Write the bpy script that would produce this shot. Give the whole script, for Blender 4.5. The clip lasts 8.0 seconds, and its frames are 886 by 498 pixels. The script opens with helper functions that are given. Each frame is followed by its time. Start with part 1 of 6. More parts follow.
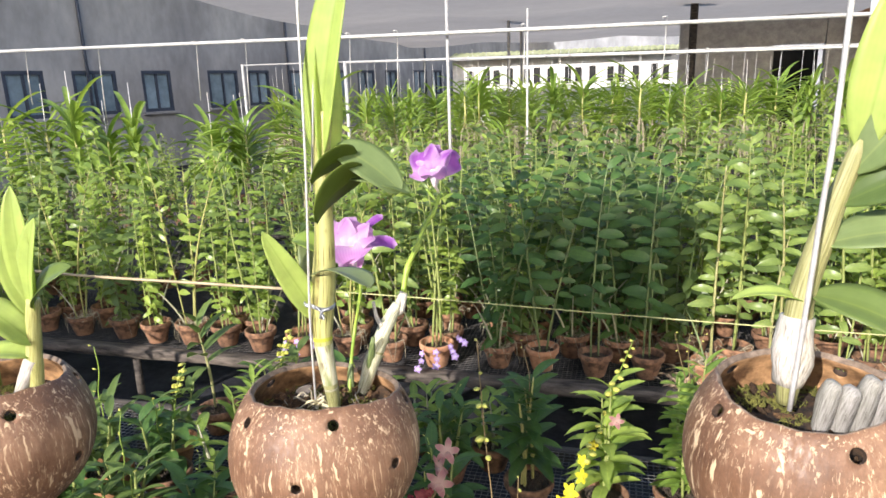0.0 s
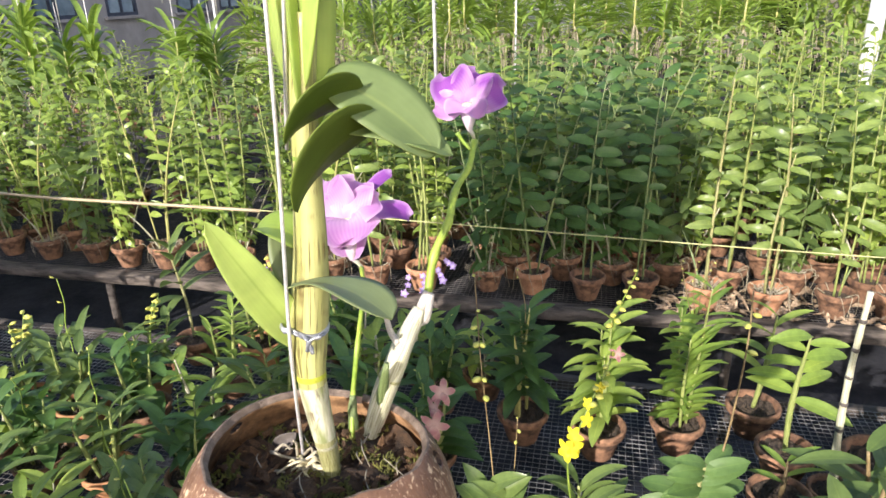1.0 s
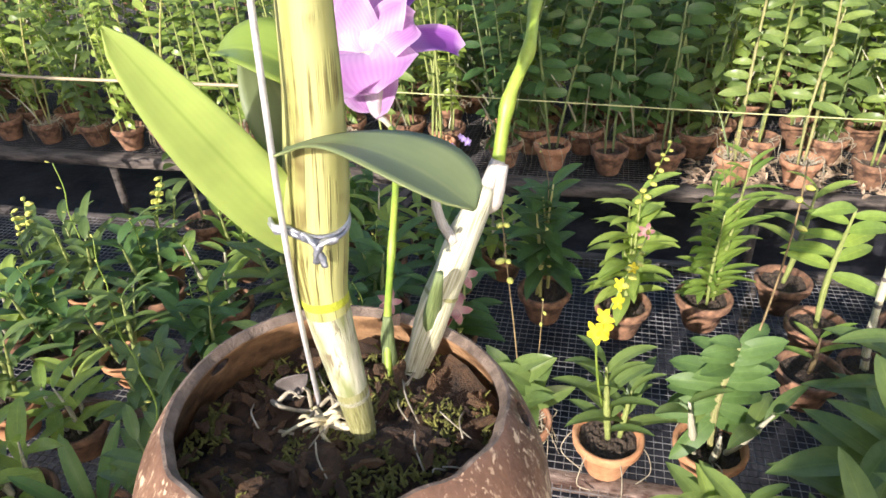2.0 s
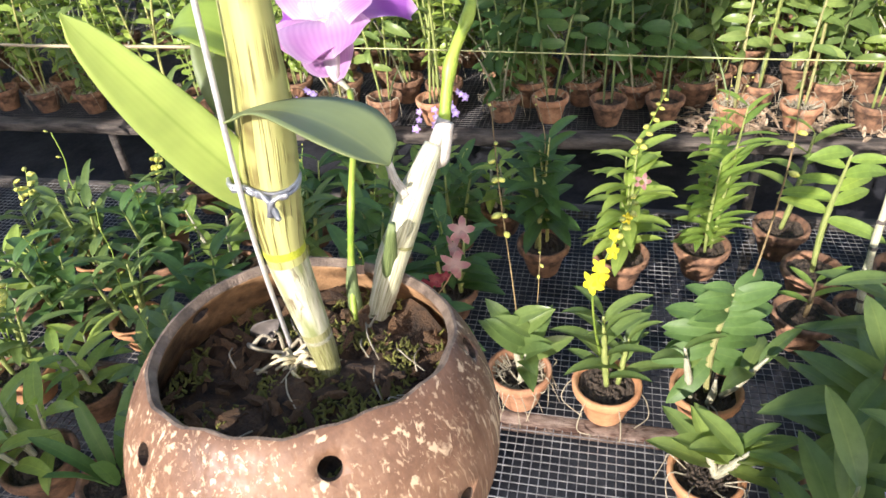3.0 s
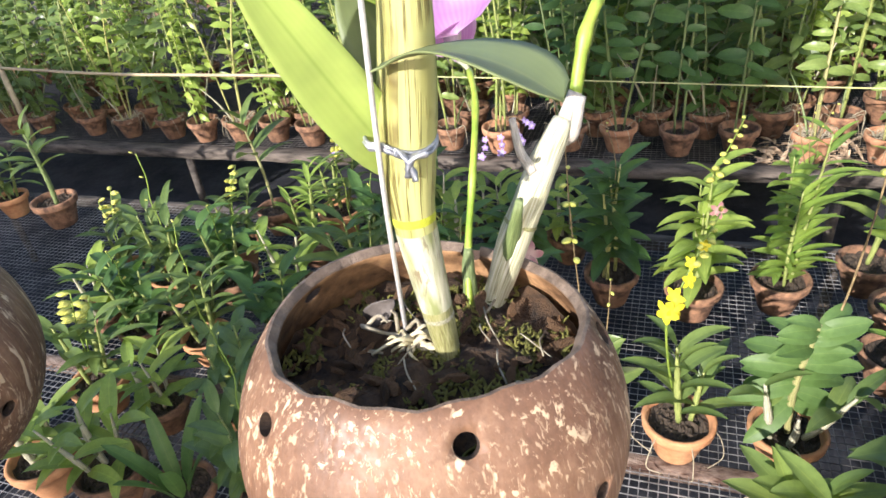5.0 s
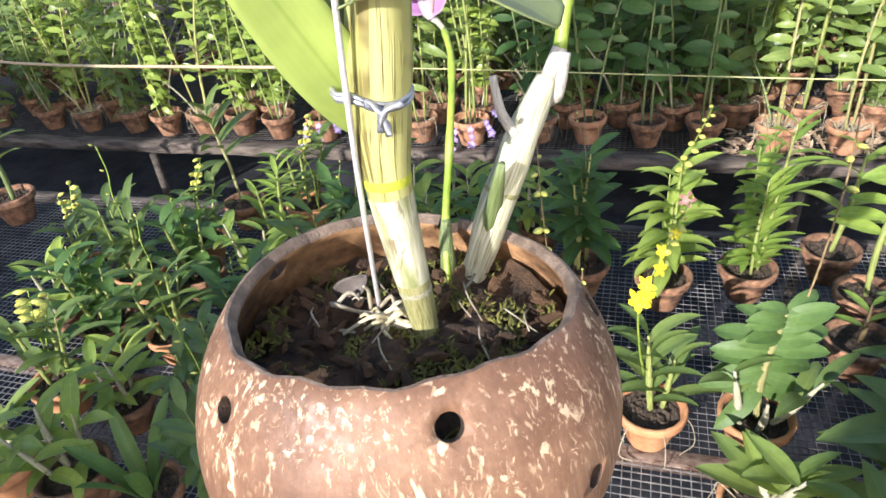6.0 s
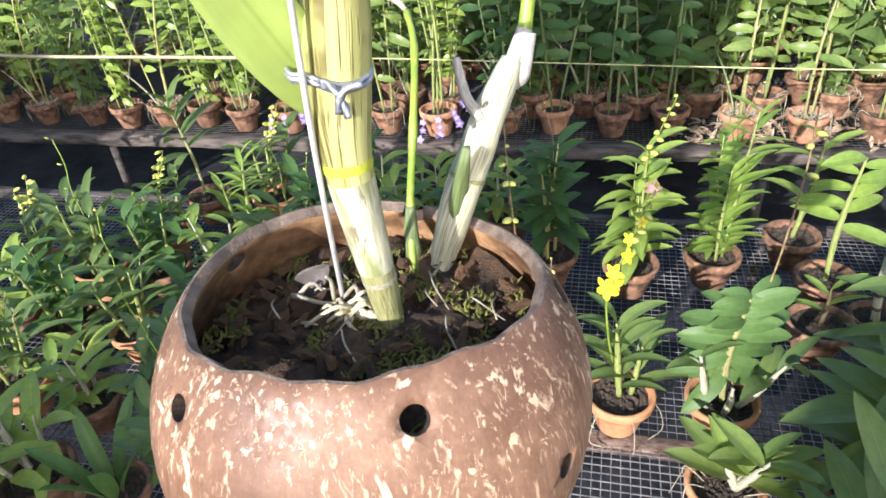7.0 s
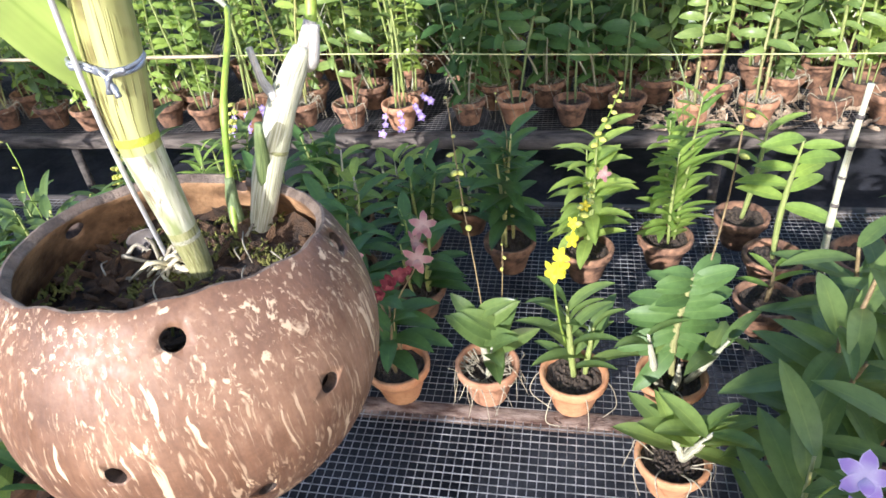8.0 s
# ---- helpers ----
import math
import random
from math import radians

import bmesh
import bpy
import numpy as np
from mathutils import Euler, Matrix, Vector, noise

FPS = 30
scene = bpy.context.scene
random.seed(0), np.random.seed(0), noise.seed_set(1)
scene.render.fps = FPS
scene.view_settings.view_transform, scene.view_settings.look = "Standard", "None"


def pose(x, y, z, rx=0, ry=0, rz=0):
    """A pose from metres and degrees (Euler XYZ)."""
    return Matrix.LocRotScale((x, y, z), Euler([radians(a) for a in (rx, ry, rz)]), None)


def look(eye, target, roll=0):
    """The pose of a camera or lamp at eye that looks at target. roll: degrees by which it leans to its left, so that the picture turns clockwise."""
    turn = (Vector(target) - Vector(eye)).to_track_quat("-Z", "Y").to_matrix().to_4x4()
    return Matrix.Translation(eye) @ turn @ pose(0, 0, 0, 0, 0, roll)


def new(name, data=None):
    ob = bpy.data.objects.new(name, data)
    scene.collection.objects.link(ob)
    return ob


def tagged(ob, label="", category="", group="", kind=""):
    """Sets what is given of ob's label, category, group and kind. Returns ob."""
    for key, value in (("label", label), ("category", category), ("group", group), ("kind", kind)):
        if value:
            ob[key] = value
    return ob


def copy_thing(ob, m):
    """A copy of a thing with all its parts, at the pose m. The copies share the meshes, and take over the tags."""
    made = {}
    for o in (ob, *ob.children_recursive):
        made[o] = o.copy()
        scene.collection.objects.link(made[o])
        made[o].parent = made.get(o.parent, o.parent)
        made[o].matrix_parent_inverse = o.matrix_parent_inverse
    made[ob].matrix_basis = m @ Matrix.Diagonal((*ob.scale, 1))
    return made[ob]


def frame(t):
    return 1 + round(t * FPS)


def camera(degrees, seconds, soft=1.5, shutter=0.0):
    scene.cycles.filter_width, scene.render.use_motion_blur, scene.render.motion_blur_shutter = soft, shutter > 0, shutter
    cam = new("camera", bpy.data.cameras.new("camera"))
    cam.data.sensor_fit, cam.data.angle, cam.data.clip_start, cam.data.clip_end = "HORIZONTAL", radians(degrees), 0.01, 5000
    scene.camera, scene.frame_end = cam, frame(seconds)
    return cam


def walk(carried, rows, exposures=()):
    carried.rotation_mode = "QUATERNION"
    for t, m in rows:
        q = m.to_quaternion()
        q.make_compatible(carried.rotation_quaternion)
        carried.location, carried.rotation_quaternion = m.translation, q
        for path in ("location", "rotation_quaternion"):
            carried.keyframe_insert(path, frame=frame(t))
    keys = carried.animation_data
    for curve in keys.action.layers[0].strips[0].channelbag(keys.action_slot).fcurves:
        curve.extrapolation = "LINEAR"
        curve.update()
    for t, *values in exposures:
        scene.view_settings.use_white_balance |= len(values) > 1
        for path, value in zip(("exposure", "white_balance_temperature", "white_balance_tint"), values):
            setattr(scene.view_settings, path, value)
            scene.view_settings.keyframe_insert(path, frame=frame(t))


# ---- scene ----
cam = camera(67.7, 8.0, 1.6)
PATH = [
    (0, (0.088, 0.144, 1.694), (-0.417, 2.016, 1.203), -1.8),
    (0.5, (0.053, 0.206, 1.685), (-0.45, 2.042, 1.071), -2.2),
    (1, (0.021, 0.285, 1.687), (-0.414, 2.09, 0.943), -1.6),
    (1.5, (-0.007, 0.338, 1.653), (-0.436, 2.097, 0.802), -1.5),
    (2, (-0.021, 0.372, 1.64), (-0.461, 2.004, 0.571), -3.4),
    (2.2, (-0.021, 0.373, 1.642), (-0.462, 1.957, 0.503), -4.3),
    (3.3, (0.004, 0.353, 1.648), (-0.467, 1.9, 0.472), -6.7),
    (3.5, (0.002, 0.35, 1.648), (-0.535, 1.88, 0.478), -8.1),
    (4, (-0.022, 0.346, 1.638), (-0.675, 1.932, 0.611), -8.9),
    (4.5, (-0.022, 0.35, 1.634), (-0.674, 1.916, 0.575), -8.0),
    (6, (-0.028, 0.361, 1.616), (-0.563, 1.941, 0.512), -6.4),
    (6.5, (-0.037, 0.367, 1.611), (-0.521, 1.953, 0.493), -6.0),
    (7, (-0.028, 0.365, 1.612), (-0.473, 1.952, 0.479), -5.5),
    (7.5, (0.0, 0.353, 1.615), (-0.412, 1.942, 0.472), -5.6),
    (8, (0.035, 0.344, 1.616), (-0.349, 1.933, 0.465), -6.2),
]
EXPOSURE = [(0, 1.06, 6500, 13), (1.0, 1.15, 6500, 15), (2.0, 1.24, 6480, 17), (3.5, 1.31, 6400, 14.5), (6.0, 1.31, 6220, 15), (7.0, 1.34, 5980, 15), (8, 1.37, 5800, 15)]
walk(cam, [(t, look(eye, target, roll)) for t, eye, target, roll in PATH], EXPOSURE)

# ---- world and sun ----
SUN_AZ, SUN_EL = -21.0, 25.0   # degrees: sun stands behind the viewer, a little to the left
world = bpy.data.worlds.new("sky")
world.use_nodes = True
scene.world = world
wn = world.node_tree
sky = wn.nodes.new("ShaderNodeTexSky")
sky.sky_type = "NISHITA"
sky.sun_disc = False
sky.sun_elevation = radians(SUN_EL)
sky.sun_rotation = radians(180 + SUN_AZ)
sky.air_density, sky.dust_density = 1.0, 1.5
wn.links.new(sky.outputs[0], wn.nodes["Background"].inputs[0])
wn.nodes["Background"].inputs[1].default_value = 0.15
sun_data = bpy.data.lights.new("sun", "SUN")
sun_data.energy, sun_data.angle, sun_data.color = 4.5, radians(0.6), (1.0, 0.94, 0.87)
sun = new("sun", sun_data)
_a, _e = radians(SUN_AZ), radians(SUN_EL)
SUN_FROM = Vector((math.sin(_a) * math.cos(_e), -math.cos(_a) * math.cos(_e), math.sin(_e)))
sun.matrix_world = look(SUN_FROM * 20 + Vector((0, 2, 0)), (0, 2, 0))


# ---- materials ----
def material(name, rough=0.6, metal=0.0, spec=0.5):
    mat = bpy.data.materials.new(name)
    mat.use_nodes = True
    b = mat.node_tree.nodes["Principled BSDF"]
    b.inputs["Roughness"].default_value = rough
    b.inputs["Metallic"].default_value = metal
    b.inputs["Specular IOR Level"].default_value = spec
    return mat, mat.node_tree, b


def node(tree, kind, **values):
    n = tree.nodes.new(kind)
    for k, v in values.items():
        n.inputs[k.replace("_", " ")].default_value = v
    return n


def coords(tree, which="Object", scale=(1, 1, 1)):
    tc = tree.nodes.new("ShaderNodeTexCoord")
    mp = tree.nodes.new("ShaderNodeMapping")
    mp.inputs["Scale"].default_value = scale
    tree.links.new(tc.outputs[which], mp.inputs["Vector"])
    return mp.outputs["Vector"]


def noise_tex(tree, vec, scale, detail=4.0, rough=0.6, distort=0.0):
    n = node(tree, "ShaderNodeTexNoise", Scale=scale, Detail=detail, Roughness=rough, Distortion=distort)
    tree.links.new(vec, n.inputs["Vector"])
    return n.outputs["Fac"]


def ramp(tree, fac, stops):
    r = tree.nodes.new("ShaderNodeValToRGB")
    el = r.color_ramp.elements
    while len(el) < len(stops):
        el.new(0.5)
    for e, (p, c) in zip(el, stops):
        e.position = p
        e.color = (*c, 1) if len(c) == 3 else c
    tree.links.new(fac, r.inputs["Fac"])
    return r.outputs["Color"]


def mix(tree, fac, a, b, blend="MIX"):
    m = tree.nodes.new("ShaderNodeMix")
    m.data_type, m.blend_type = "RGBA", blend
    for sock, v in ((m.inputs[0], fac), (m.inputs[6], a), (m.inputs[7], b)):
        if hasattr(v, "is_linked"):
            tree.links.new(v, sock)
        else:
            sock.default_value = (*v, 1) if isinstance(v, tuple) else v
    return m.outputs[2]


def bump(tree, b, height, strength=0.4, dist=0.002):
    n = node(tree, "ShaderNodeBump", Strength=strength, Distance=dist)
    tree.links.new(height, n.inputs["Height"])
    tree.links.new(n.outputs[0], b.inputs["Normal"])


def random_of(tree):
    return tree.nodes.new("ShaderNodeObjectInfo").outputs["Random"]


def plain(name, c1, c2, scale, rough=0.7, metal=0.0, bump_s=0.3, dist=0.002, stretch=(1, 1, 1), vary=0.25):
    """Two tones by noise at two scales, with relief; each object a little different."""
    mat, t, b = material(name, rough, metal)
    v = coords(t, "Object", stretch)
    big = noise_tex(t, v, scale, 5)
    fine = noise_tex(t, v, scale * 7, 4)
    col = mix(t, ramp(t, big, [(0.35, (0, 0, 0)), (0.65, (1, 1, 1))]), c1, c2)
    dark = mix(t, fine, (0.6, 0.6, 0.6), (1.25, 1.25, 1.25))
    col = mix(t, 1.0, col, dark, "MULTIPLY")
    lo, hi = 1 - vary, 1 + vary
    per = ramp(t, random_of(t), [(0.0, (lo, lo, lo)), (1.0, (min(hi, 1.0), min(hi, 1.0), min(hi, 1.0)))])
    col = mix(t, 1.0, col, per, "MULTIPLY")
    t.links.new(col, b.inputs["Base Color"])
    bump(t, b, fine, bump_s, dist)
    return mat


def leaf_material(name, young, old, trans=0.35, rough=0.33, back=(0.86, 0.86, 0.5), rib_tone=(1.3, 1.22, 1.15)):
    """Green blade with a pale midrib, fine parallel veins, blotches, and light shining through."""
    mat, t, b = material(name, rough, 0.0, 0.36)
    uv = coords(t, "UV")
    v = coords(t, "Object")
    per = random_of(t)
    col = mix(t, per, young, old)
    blotch = noise_tex(t, v, 55, 3)
    col = mix(t, 1.0, col, mix(t, blotch, (0.62, 0.66, 0.6), (1.3, 1.3, 1.2)), "MULTIPLY")
    isle = t.nodes.new("ShaderNodeNewGeometry").outputs["Random Per Island"]
    col = mix(t, 1.0, col, mix(t, isle, (0.7, 0.75, 0.7), (1.25, 1.2, 1.1)), "MULTIPLY")
    sep = t.nodes.new("ShaderNodeSeparateXYZ")
    t.links.new(uv, sep.inputs[0])
    wave = node(t, "ShaderNodeTexWave", Scale=3.3, Distortion=2.0, Detail=2.0)
    wave.bands_direction = "Y"
    t.links.new(uv, wave.inputs["Vector"])
    rib = t.nodes.new("ShaderNodeMath")
    rib.operation = "SUBTRACT"
    t.links.new(sep.outputs["Y"], rib.inputs[0])
    rib.inputs[1].default_value = 0.5
    ab = t.nodes.new("ShaderNodeMath")
    ab.operation = "ABSOLUTE"
    t.links.new(rib.outputs[0], ab.inputs[0])
    ribm = ramp(t, ab.outputs[0], [(0.0, (1, 1, 1)), (0.045, (0, 0, 0))])
    col = mix(t, wave.outputs["Fac"], col, mix(t, 1.0, col, (0.975, 0.98, 0.97), "MULTIPLY"))
    col = mix(t, ribm, col, mix(t, 1.0, col, rib_tone, "MULTIPLY"))
    t.links.new(col, b.inputs["Base Color"])
    tr = t.nodes.new("ShaderNodeBsdfTranslucent")
    t.links.new(mix(t, 1.0, col, tuple(1.7 * c for c in back), "MULTIPLY"), tr.inputs["Color"])
    ms = t.nodes.new("ShaderNodeMixShader")
    ms.inputs[0].default_value = trans
    t.links.new(b.outputs[0], ms.inputs[1])
    t.links.new(tr.outputs[0], ms.inputs[2])
    t.links.new(ms.outputs[0], t.nodes["Material Output"].inputs["Surface"])
    hgt = mix(t, 0.88, wave.outputs["Color"], blotch)
    bump(t, b, hgt, 0.15, 0.0004)
    return mat


def cane_material(name, c1, c2, c3):
    """Ridged stem: fine lengthwise stripes, papery pale patches."""
    mat, t, b = material(name, 0.5)
    uv = coords(t, "UV", (3.0, 26, 1))
    st = noise_tex(t, uv, 1.6, 5, 0.6, 0.15)
    v = coords(t, "Object", (1, 1, 0.35))
    big = noise_tex(t, v, 60, 4)
    col = ramp(t, st, [(0.34, c1), (0.46, c2), (0.7, c3)])
    col = mix(t, ramp(t, big, [(0.42, (0, 0, 0)), (0.66, (0.7, 0.7, 0.7))]), col, mix(t, 1.0, col, (1.3, 1.25, 1.35), "MULTIPLY"))
    t.links.new(col, b.inputs["Base Color"])
    bump(t, b, st, 0.5, 0.001)
    return mat


def smooth_cane_material(name, c1, c2, line):
    """Plump cane: broad soft facets of two greens with a few dark lengthwise furrows."""
    mat, t, b = material(name, 0.42)
    uv = coords(t, "UV", (1.2, 7.0, 1))
    st = noise_tex(t, uv, 1.0, 3, 0.5, 0.2)
    col = ramp(t, st, [(0.35, c1), (0.6, c2)])
    furrow = ramp(t, noise_tex(t, coords(t, "UV", (1.6, 9.0, 1)), 1.1, 4, 0.55, 0.45), [(0.450, (0, 0, 0)), (0.486, (1, 1, 1)), (0.514, (1, 1, 1)), (0.550, (0, 0, 0))])
    gap = ramp(t, noise_tex(t, coords(t, "Object"), 45, 3), [(0.42, (0, 0, 0)), (0.56, (0.9, 0.9, 0.9))])
    furrow = mix(t, 1.0, furrow, gap, "MULTIPLY")
    col = mix(t, furrow, col, line)
    fine = noise_tex(t, coords(t, "UV", (6.0, 60, 1)), 1.2, 4)
    col = mix(t, 1.0, col, mix(t, fine, (0.97, 0.97, 0.96), (1.03, 1.03, 1.02)), "MULTIPLY")
    t.links.new(col, b.inputs["Base Color"])
    bump(t, b, mix(t, 0.5, st, furrow), 0.6, 0.0012)
    return mat


def shell_material():
    """Polished coconut shell: brown with upright cream flecks and long scratches."""
    mat, t, b = material("coconut_shell", 0.42, 0.0, 0.5)
    flat = coords(t, "Object", (1, 1, 1))
    sway = node(t, "ShaderNodeTexNoise", Scale=30.0, Detail=3.0, Roughness=0.55)
    t.links.new(flat, sway.inputs["Vector"])

    def fibres(squash, amount=0.010):
        """Upright fibre space whose strands wander sideways."""
        v = coords(t, "Object", (1, 1, squash))
        off = node(t, "ShaderNodeVectorMath")
        off.operation = "MULTIPLY_ADD"
        t.links.new(sway.outputs["Color"], off.inputs[0])
        off.inputs[1].default_value = (amount, amount, 0.0)
        t.links.new(v, off.inputs[2])
        return off.outputs[0]

    base = ramp(t, noise_tex(t, flat, 26, 6, 0.65), [(0.3, (0.085, 0.040, 0.021)), (0.5, (0.150, 0.078, 0.043)), (0.72, (0.255, 0.148, 0.088))])
    up = fibres(0.12, 0.006)
    fl = noise_tex(t, up, 460, 4, 0.6, 1.1)
    fleck = ramp(t, fl, [(0.60, (0, 0, 0)), (0.69, (0.9, 0.9, 0.9))])
    where = ramp(t, noise_tex(t, flat, 42, 3), [(0.44, (0.08, 0.08, 0.08)), (0.58, (1, 1, 1))])
    fleck = mix(t, 1.0, fleck, where, "MULTIPLY")
    up2 = fibres(0.09, 0.006)
    sc = noise_tex(t, up2, 230, 4, 0.6, 1.0)
    scratch = ramp(t, sc, [(0.64, (0, 0, 0)), (0.72, (1, 1, 1))])
    fat = ramp(t, noise_tex(t, fibres(0.17, 0.007), 130, 6, 0.7, 0.9), [(0.68, (0, 0, 0)), (0.73, (1, 1, 1))])
    scratch = mix(t, 1.0, scratch, fat, "LIGHTEN")
    allf = mix(t, 1.0, fleck, scratch, "LIGHTEN")
    hair = ramp(t, noise_tex(t, fibres(0.035, 0.008), 620, 3, 0.6, 0.6), [(0.60, (0, 0, 0)), (0.66, (0.8, 0.8, 0.8))])
    hair = mix(t, 1.0, hair, ramp(t, noise_tex(t, flat, 34, 3), [(0.42, (0, 0, 0)), (0.58, (1, 1, 1))]), "MULTIPLY")
    allf = mix(t, 1.0, allf, hair, "LIGHTEN")
    streak = ramp(t, noise_tex(t, fibres(0.06, 0.010), 190, 4, 0.6, 0.4), [(0.62, (0, 0, 0)), (0.67, (1, 1, 1))])
    allf = mix(t, 1.0, allf, streak, "LIGHTEN")
    long = ramp(t, noise_tex(t, fibres(0.045, 0.014), 260, 3, 0.5, 0.3), [(0.635, (0, 0, 0)), (0.67, (1, 1, 1))])
    allf = mix(t, 1.0, allf, long, "LIGHTEN")
    grain = ramp(t, noise_tex(t, coords(t, "Object", (1, 1, 0.05)), 330, 5, 0.7), [(0.3, (0.82, 0.80, 0.78)), (0.7, (1.16, 1.16, 1.16))])
    base = mix(t, 1.0, base, grain, "MULTIPLY")
    fine = noise_tex(t, flat, 700, 3)
    base = mix(t, 1.0, base, mix(t, fine, (0.75, 0.75, 0.75), (1.2, 1.2, 1.2)), "MULTIPLY")
    dots = ramp(t, noise_tex(t, up, 420, 2), [(0.62, (0, 0, 0)), (0.70, (0.55, 0.55, 0.55))])
    allf = mix(t, 1.0, allf, dots, "LIGHTEN")
    col = mix(t, allf, base, (0.52, 0.38, 0.24))
    gl = ramp(t, noise_tex(t, coords(t, "Object", (1, 1, 0.06)), 500, 3), [(0.3, (0.42, 0.42, 0.42)), (0.7, (0.80, 0.80, 0.80))])
    t.links.new(gl, b.inputs["Roughness"])
    t.links.new(col, b.inputs["Base Color"])
    bump(t, b, mix(t, 0.5, fine, allf), 0.25, 0.0006)
    return mat


M_SHELL = shell_material()
M_RIM = plain("cut_shell_edge", (0.10, 0.068, 0.046), (0.27, 0.20, 0.145), 160, 0.7, 0, 0.6, 0.001)
# hole walls, much darker than the cut rim
M_HOLE = plain("dark_hole_edge", (0.030, 0.017, 0.010), (0.085, 0.050, 0.030), 200, 0.8)
M_INSIDE = plain("shell_inside", (0.12, 0.06, 0.027), (0.55, 0.32, 0.155), 75, 0.6, 0, 0.5, 0.001)
M_SOIL = plain("potting_bark_soil", (0.014, 0.009, 0.005), (0.10, 0.055, 0.026), 170, 0.95, 0, 0.8, 0.0015)
M_POT_SOIL = plain("black_pot_soil", (0.022, 0.017, 0.012), (0.085, 0.06, 0.038), 150, 0.95, 0, 0.8, 0.002)
M_BARK = plain("bark_chunk", (0.05, 0.024, 0.011), (0.46, 0.25, 0.105), 90, 0.9, 0, 0.9, 0.002, (1, 1, 0.4), 0.75)
M_MOSS = plain("moss", (0.09, 0.095, 0.016), (0.27, 0.26, 0.055), 160, 0.95, 0, 0.8, 0.002)
M_ROOT = plain("dry_orchid_root", (0.23, 0.195, 0.12), (0.46, 0.41, 0.30), 130, 0.85, 0, 0.5, 0.001)
M_ROOT_PALE = plain("white_dry_root", (0.38, 0.33, 0.17), (0.70, 0.63, 0.43), 150, 0.8, 0, 0.5, 0.001)
M_DRY = plain("dry_leaf_scrap", (0.06, 0.05, 0.042), (0.14, 0.12, 0.105), 120, 0.8)
M_WIRE = plain("galvanised_wire", (0.48, 0.47, 0.46), (0.70, 0.69, 0.67), 90, 0.42, 0.25, 0.2, 0.0005)
M_TIE = plain("silver_twist_tie", (0.28, 0.30, 0.34), (0.58, 0.60, 0.65), 160, 0.3, 0.6, 0.5, 0.0008)
M_HERO_LEAF = leaf_material("orchid_leaf_bright", (0.40, 0.49, 0.165), (0.35, 0.44, 0.14), 0.42, 0.45, rib_tone=(0.80, 0.84, 0.72))
# hero leaf greyed and darkened: sky sheen and shade put into the colour
M_SHADE_GREY_LEAF = leaf_material("orchid_leaf_shaded_grey_green", (0.155, 0.195, 0.105), (0.14, 0.175, 0.09), 0.2, 0.5)
# hero leaf darkened to olive for blades whose face lies in shade
M_SHADE_OLIVE_LEAF = leaf_material("orchid_leaf_shaded_olive", (0.12, 0.165, 0.03), (0.10, 0.145, 0.025), 0.32, 0.5)
M_BLUE_LEAF = leaf_material("orchid_leaf_blue_green", (0.20, 0.265, 0.125), (0.165, 0.23, 0.10), 0.4, 0.45)
M_LEAF_LIGHT = leaf_material("leaf_yellow_green", (0.26, 0.35, 0.085), (0.16, 0.255, 0.06), 0.42)
M_LEAF = leaf_material("leaf_green", (0.142, 0.200, 0.066), (0.088, 0.140, 0.050), 0.36)
M_LEAF_TALL = leaf_material("leaf_mid_yellow_green", (0.215, 0.285, 0.090), (0.125, 0.190, 0.062), 0.40, 0.34)
M_LEAF_BRIGHT = leaf_material("leaf_sunny_green", (0.30, 0.385, 0.098), (0.18, 0.265, 0.070), 0.42, 0.32)
M_LEAF_SATIN = leaf_material("leaf_green_satin", (0.120, 0.200, 0.070), (0.088, 0.158, 0.052), 0.36, 0.5)
M_LEAF_DARK = leaf_material("leaf_deep_green", (0.078, 0.150, 0.046), (0.050, 0.105, 0.034), 0.32, 0.42)
M_CANE = cane_material("ridged_cane", (0.11, 0.10, 0.03), (0.28, 0.28, 0.085), (0.40, 0.39, 0.17))
M_CANE_OLD = cane_material("papery_sheath_cane", (0.09, 0.075, 0.045), (0.26, 0.255, 0.16), (0.46, 0.445, 0.35))
M_CANE_HERO = smooth_cane_material("plump_yellow_green_cane", (0.24, 0.255, 0.065), (0.43, 0.42, 0.17), (0.10, 0.07, 0.02))
M_CANE_PALE = cane_material("cream_green_cane", (0.12, 0.105, 0.05), (0.36, 0.36, 0.22), (0.56, 0.55, 0.44))
M_CANE_OLIVE = cane_material("olive_brown_cane", (0.10, 0.085, 0.035), (0.20, 0.20, 0.07), (0.33, 0.32, 0.16))
M_SHEATH = smooth_cane_material("streaked_papery_sheath", (0.20, 0.225, 0.09), (0.52, 0.51, 0.38), (0.13, 0.085, 0.04))
M_CANE_GREY = cane_material("grey_olive_cane", (0.045, 0.058, 0.020), (0.095, 0.135, 0.045), (0.19, 0.235, 0.09))
M_CANE_GREEN = cane_material("olive_cane", (0.09, 0.12, 0.03), (0.17, 0.21, 0.055), (0.30, 0.32, 0.12))
M_STEM = plain("green_stem", (0.17, 0.27, 0.035), (0.27, 0.36, 0.06), 50, 0.5, 0, 0.2, 0.0006)
M_HERO_STEM = plain("yellow_green_flower_stem", (0.20, 0.33, 0.035), (0.36, 0.46, 0.06), 60, 0.45, 0, 0.2, 0.0006)
M_STEM_DK = plain("brown_stem", (0.14, 0.09, 0.04), (0.27, 0.20, 0.09), 70, 0.6)
M_WHITE_CANE = cane_material("bleached_cane", (0.16, 0.14, 0.11), (0.33, 0.31, 0.26), (0.50, 0.48, 0.43))
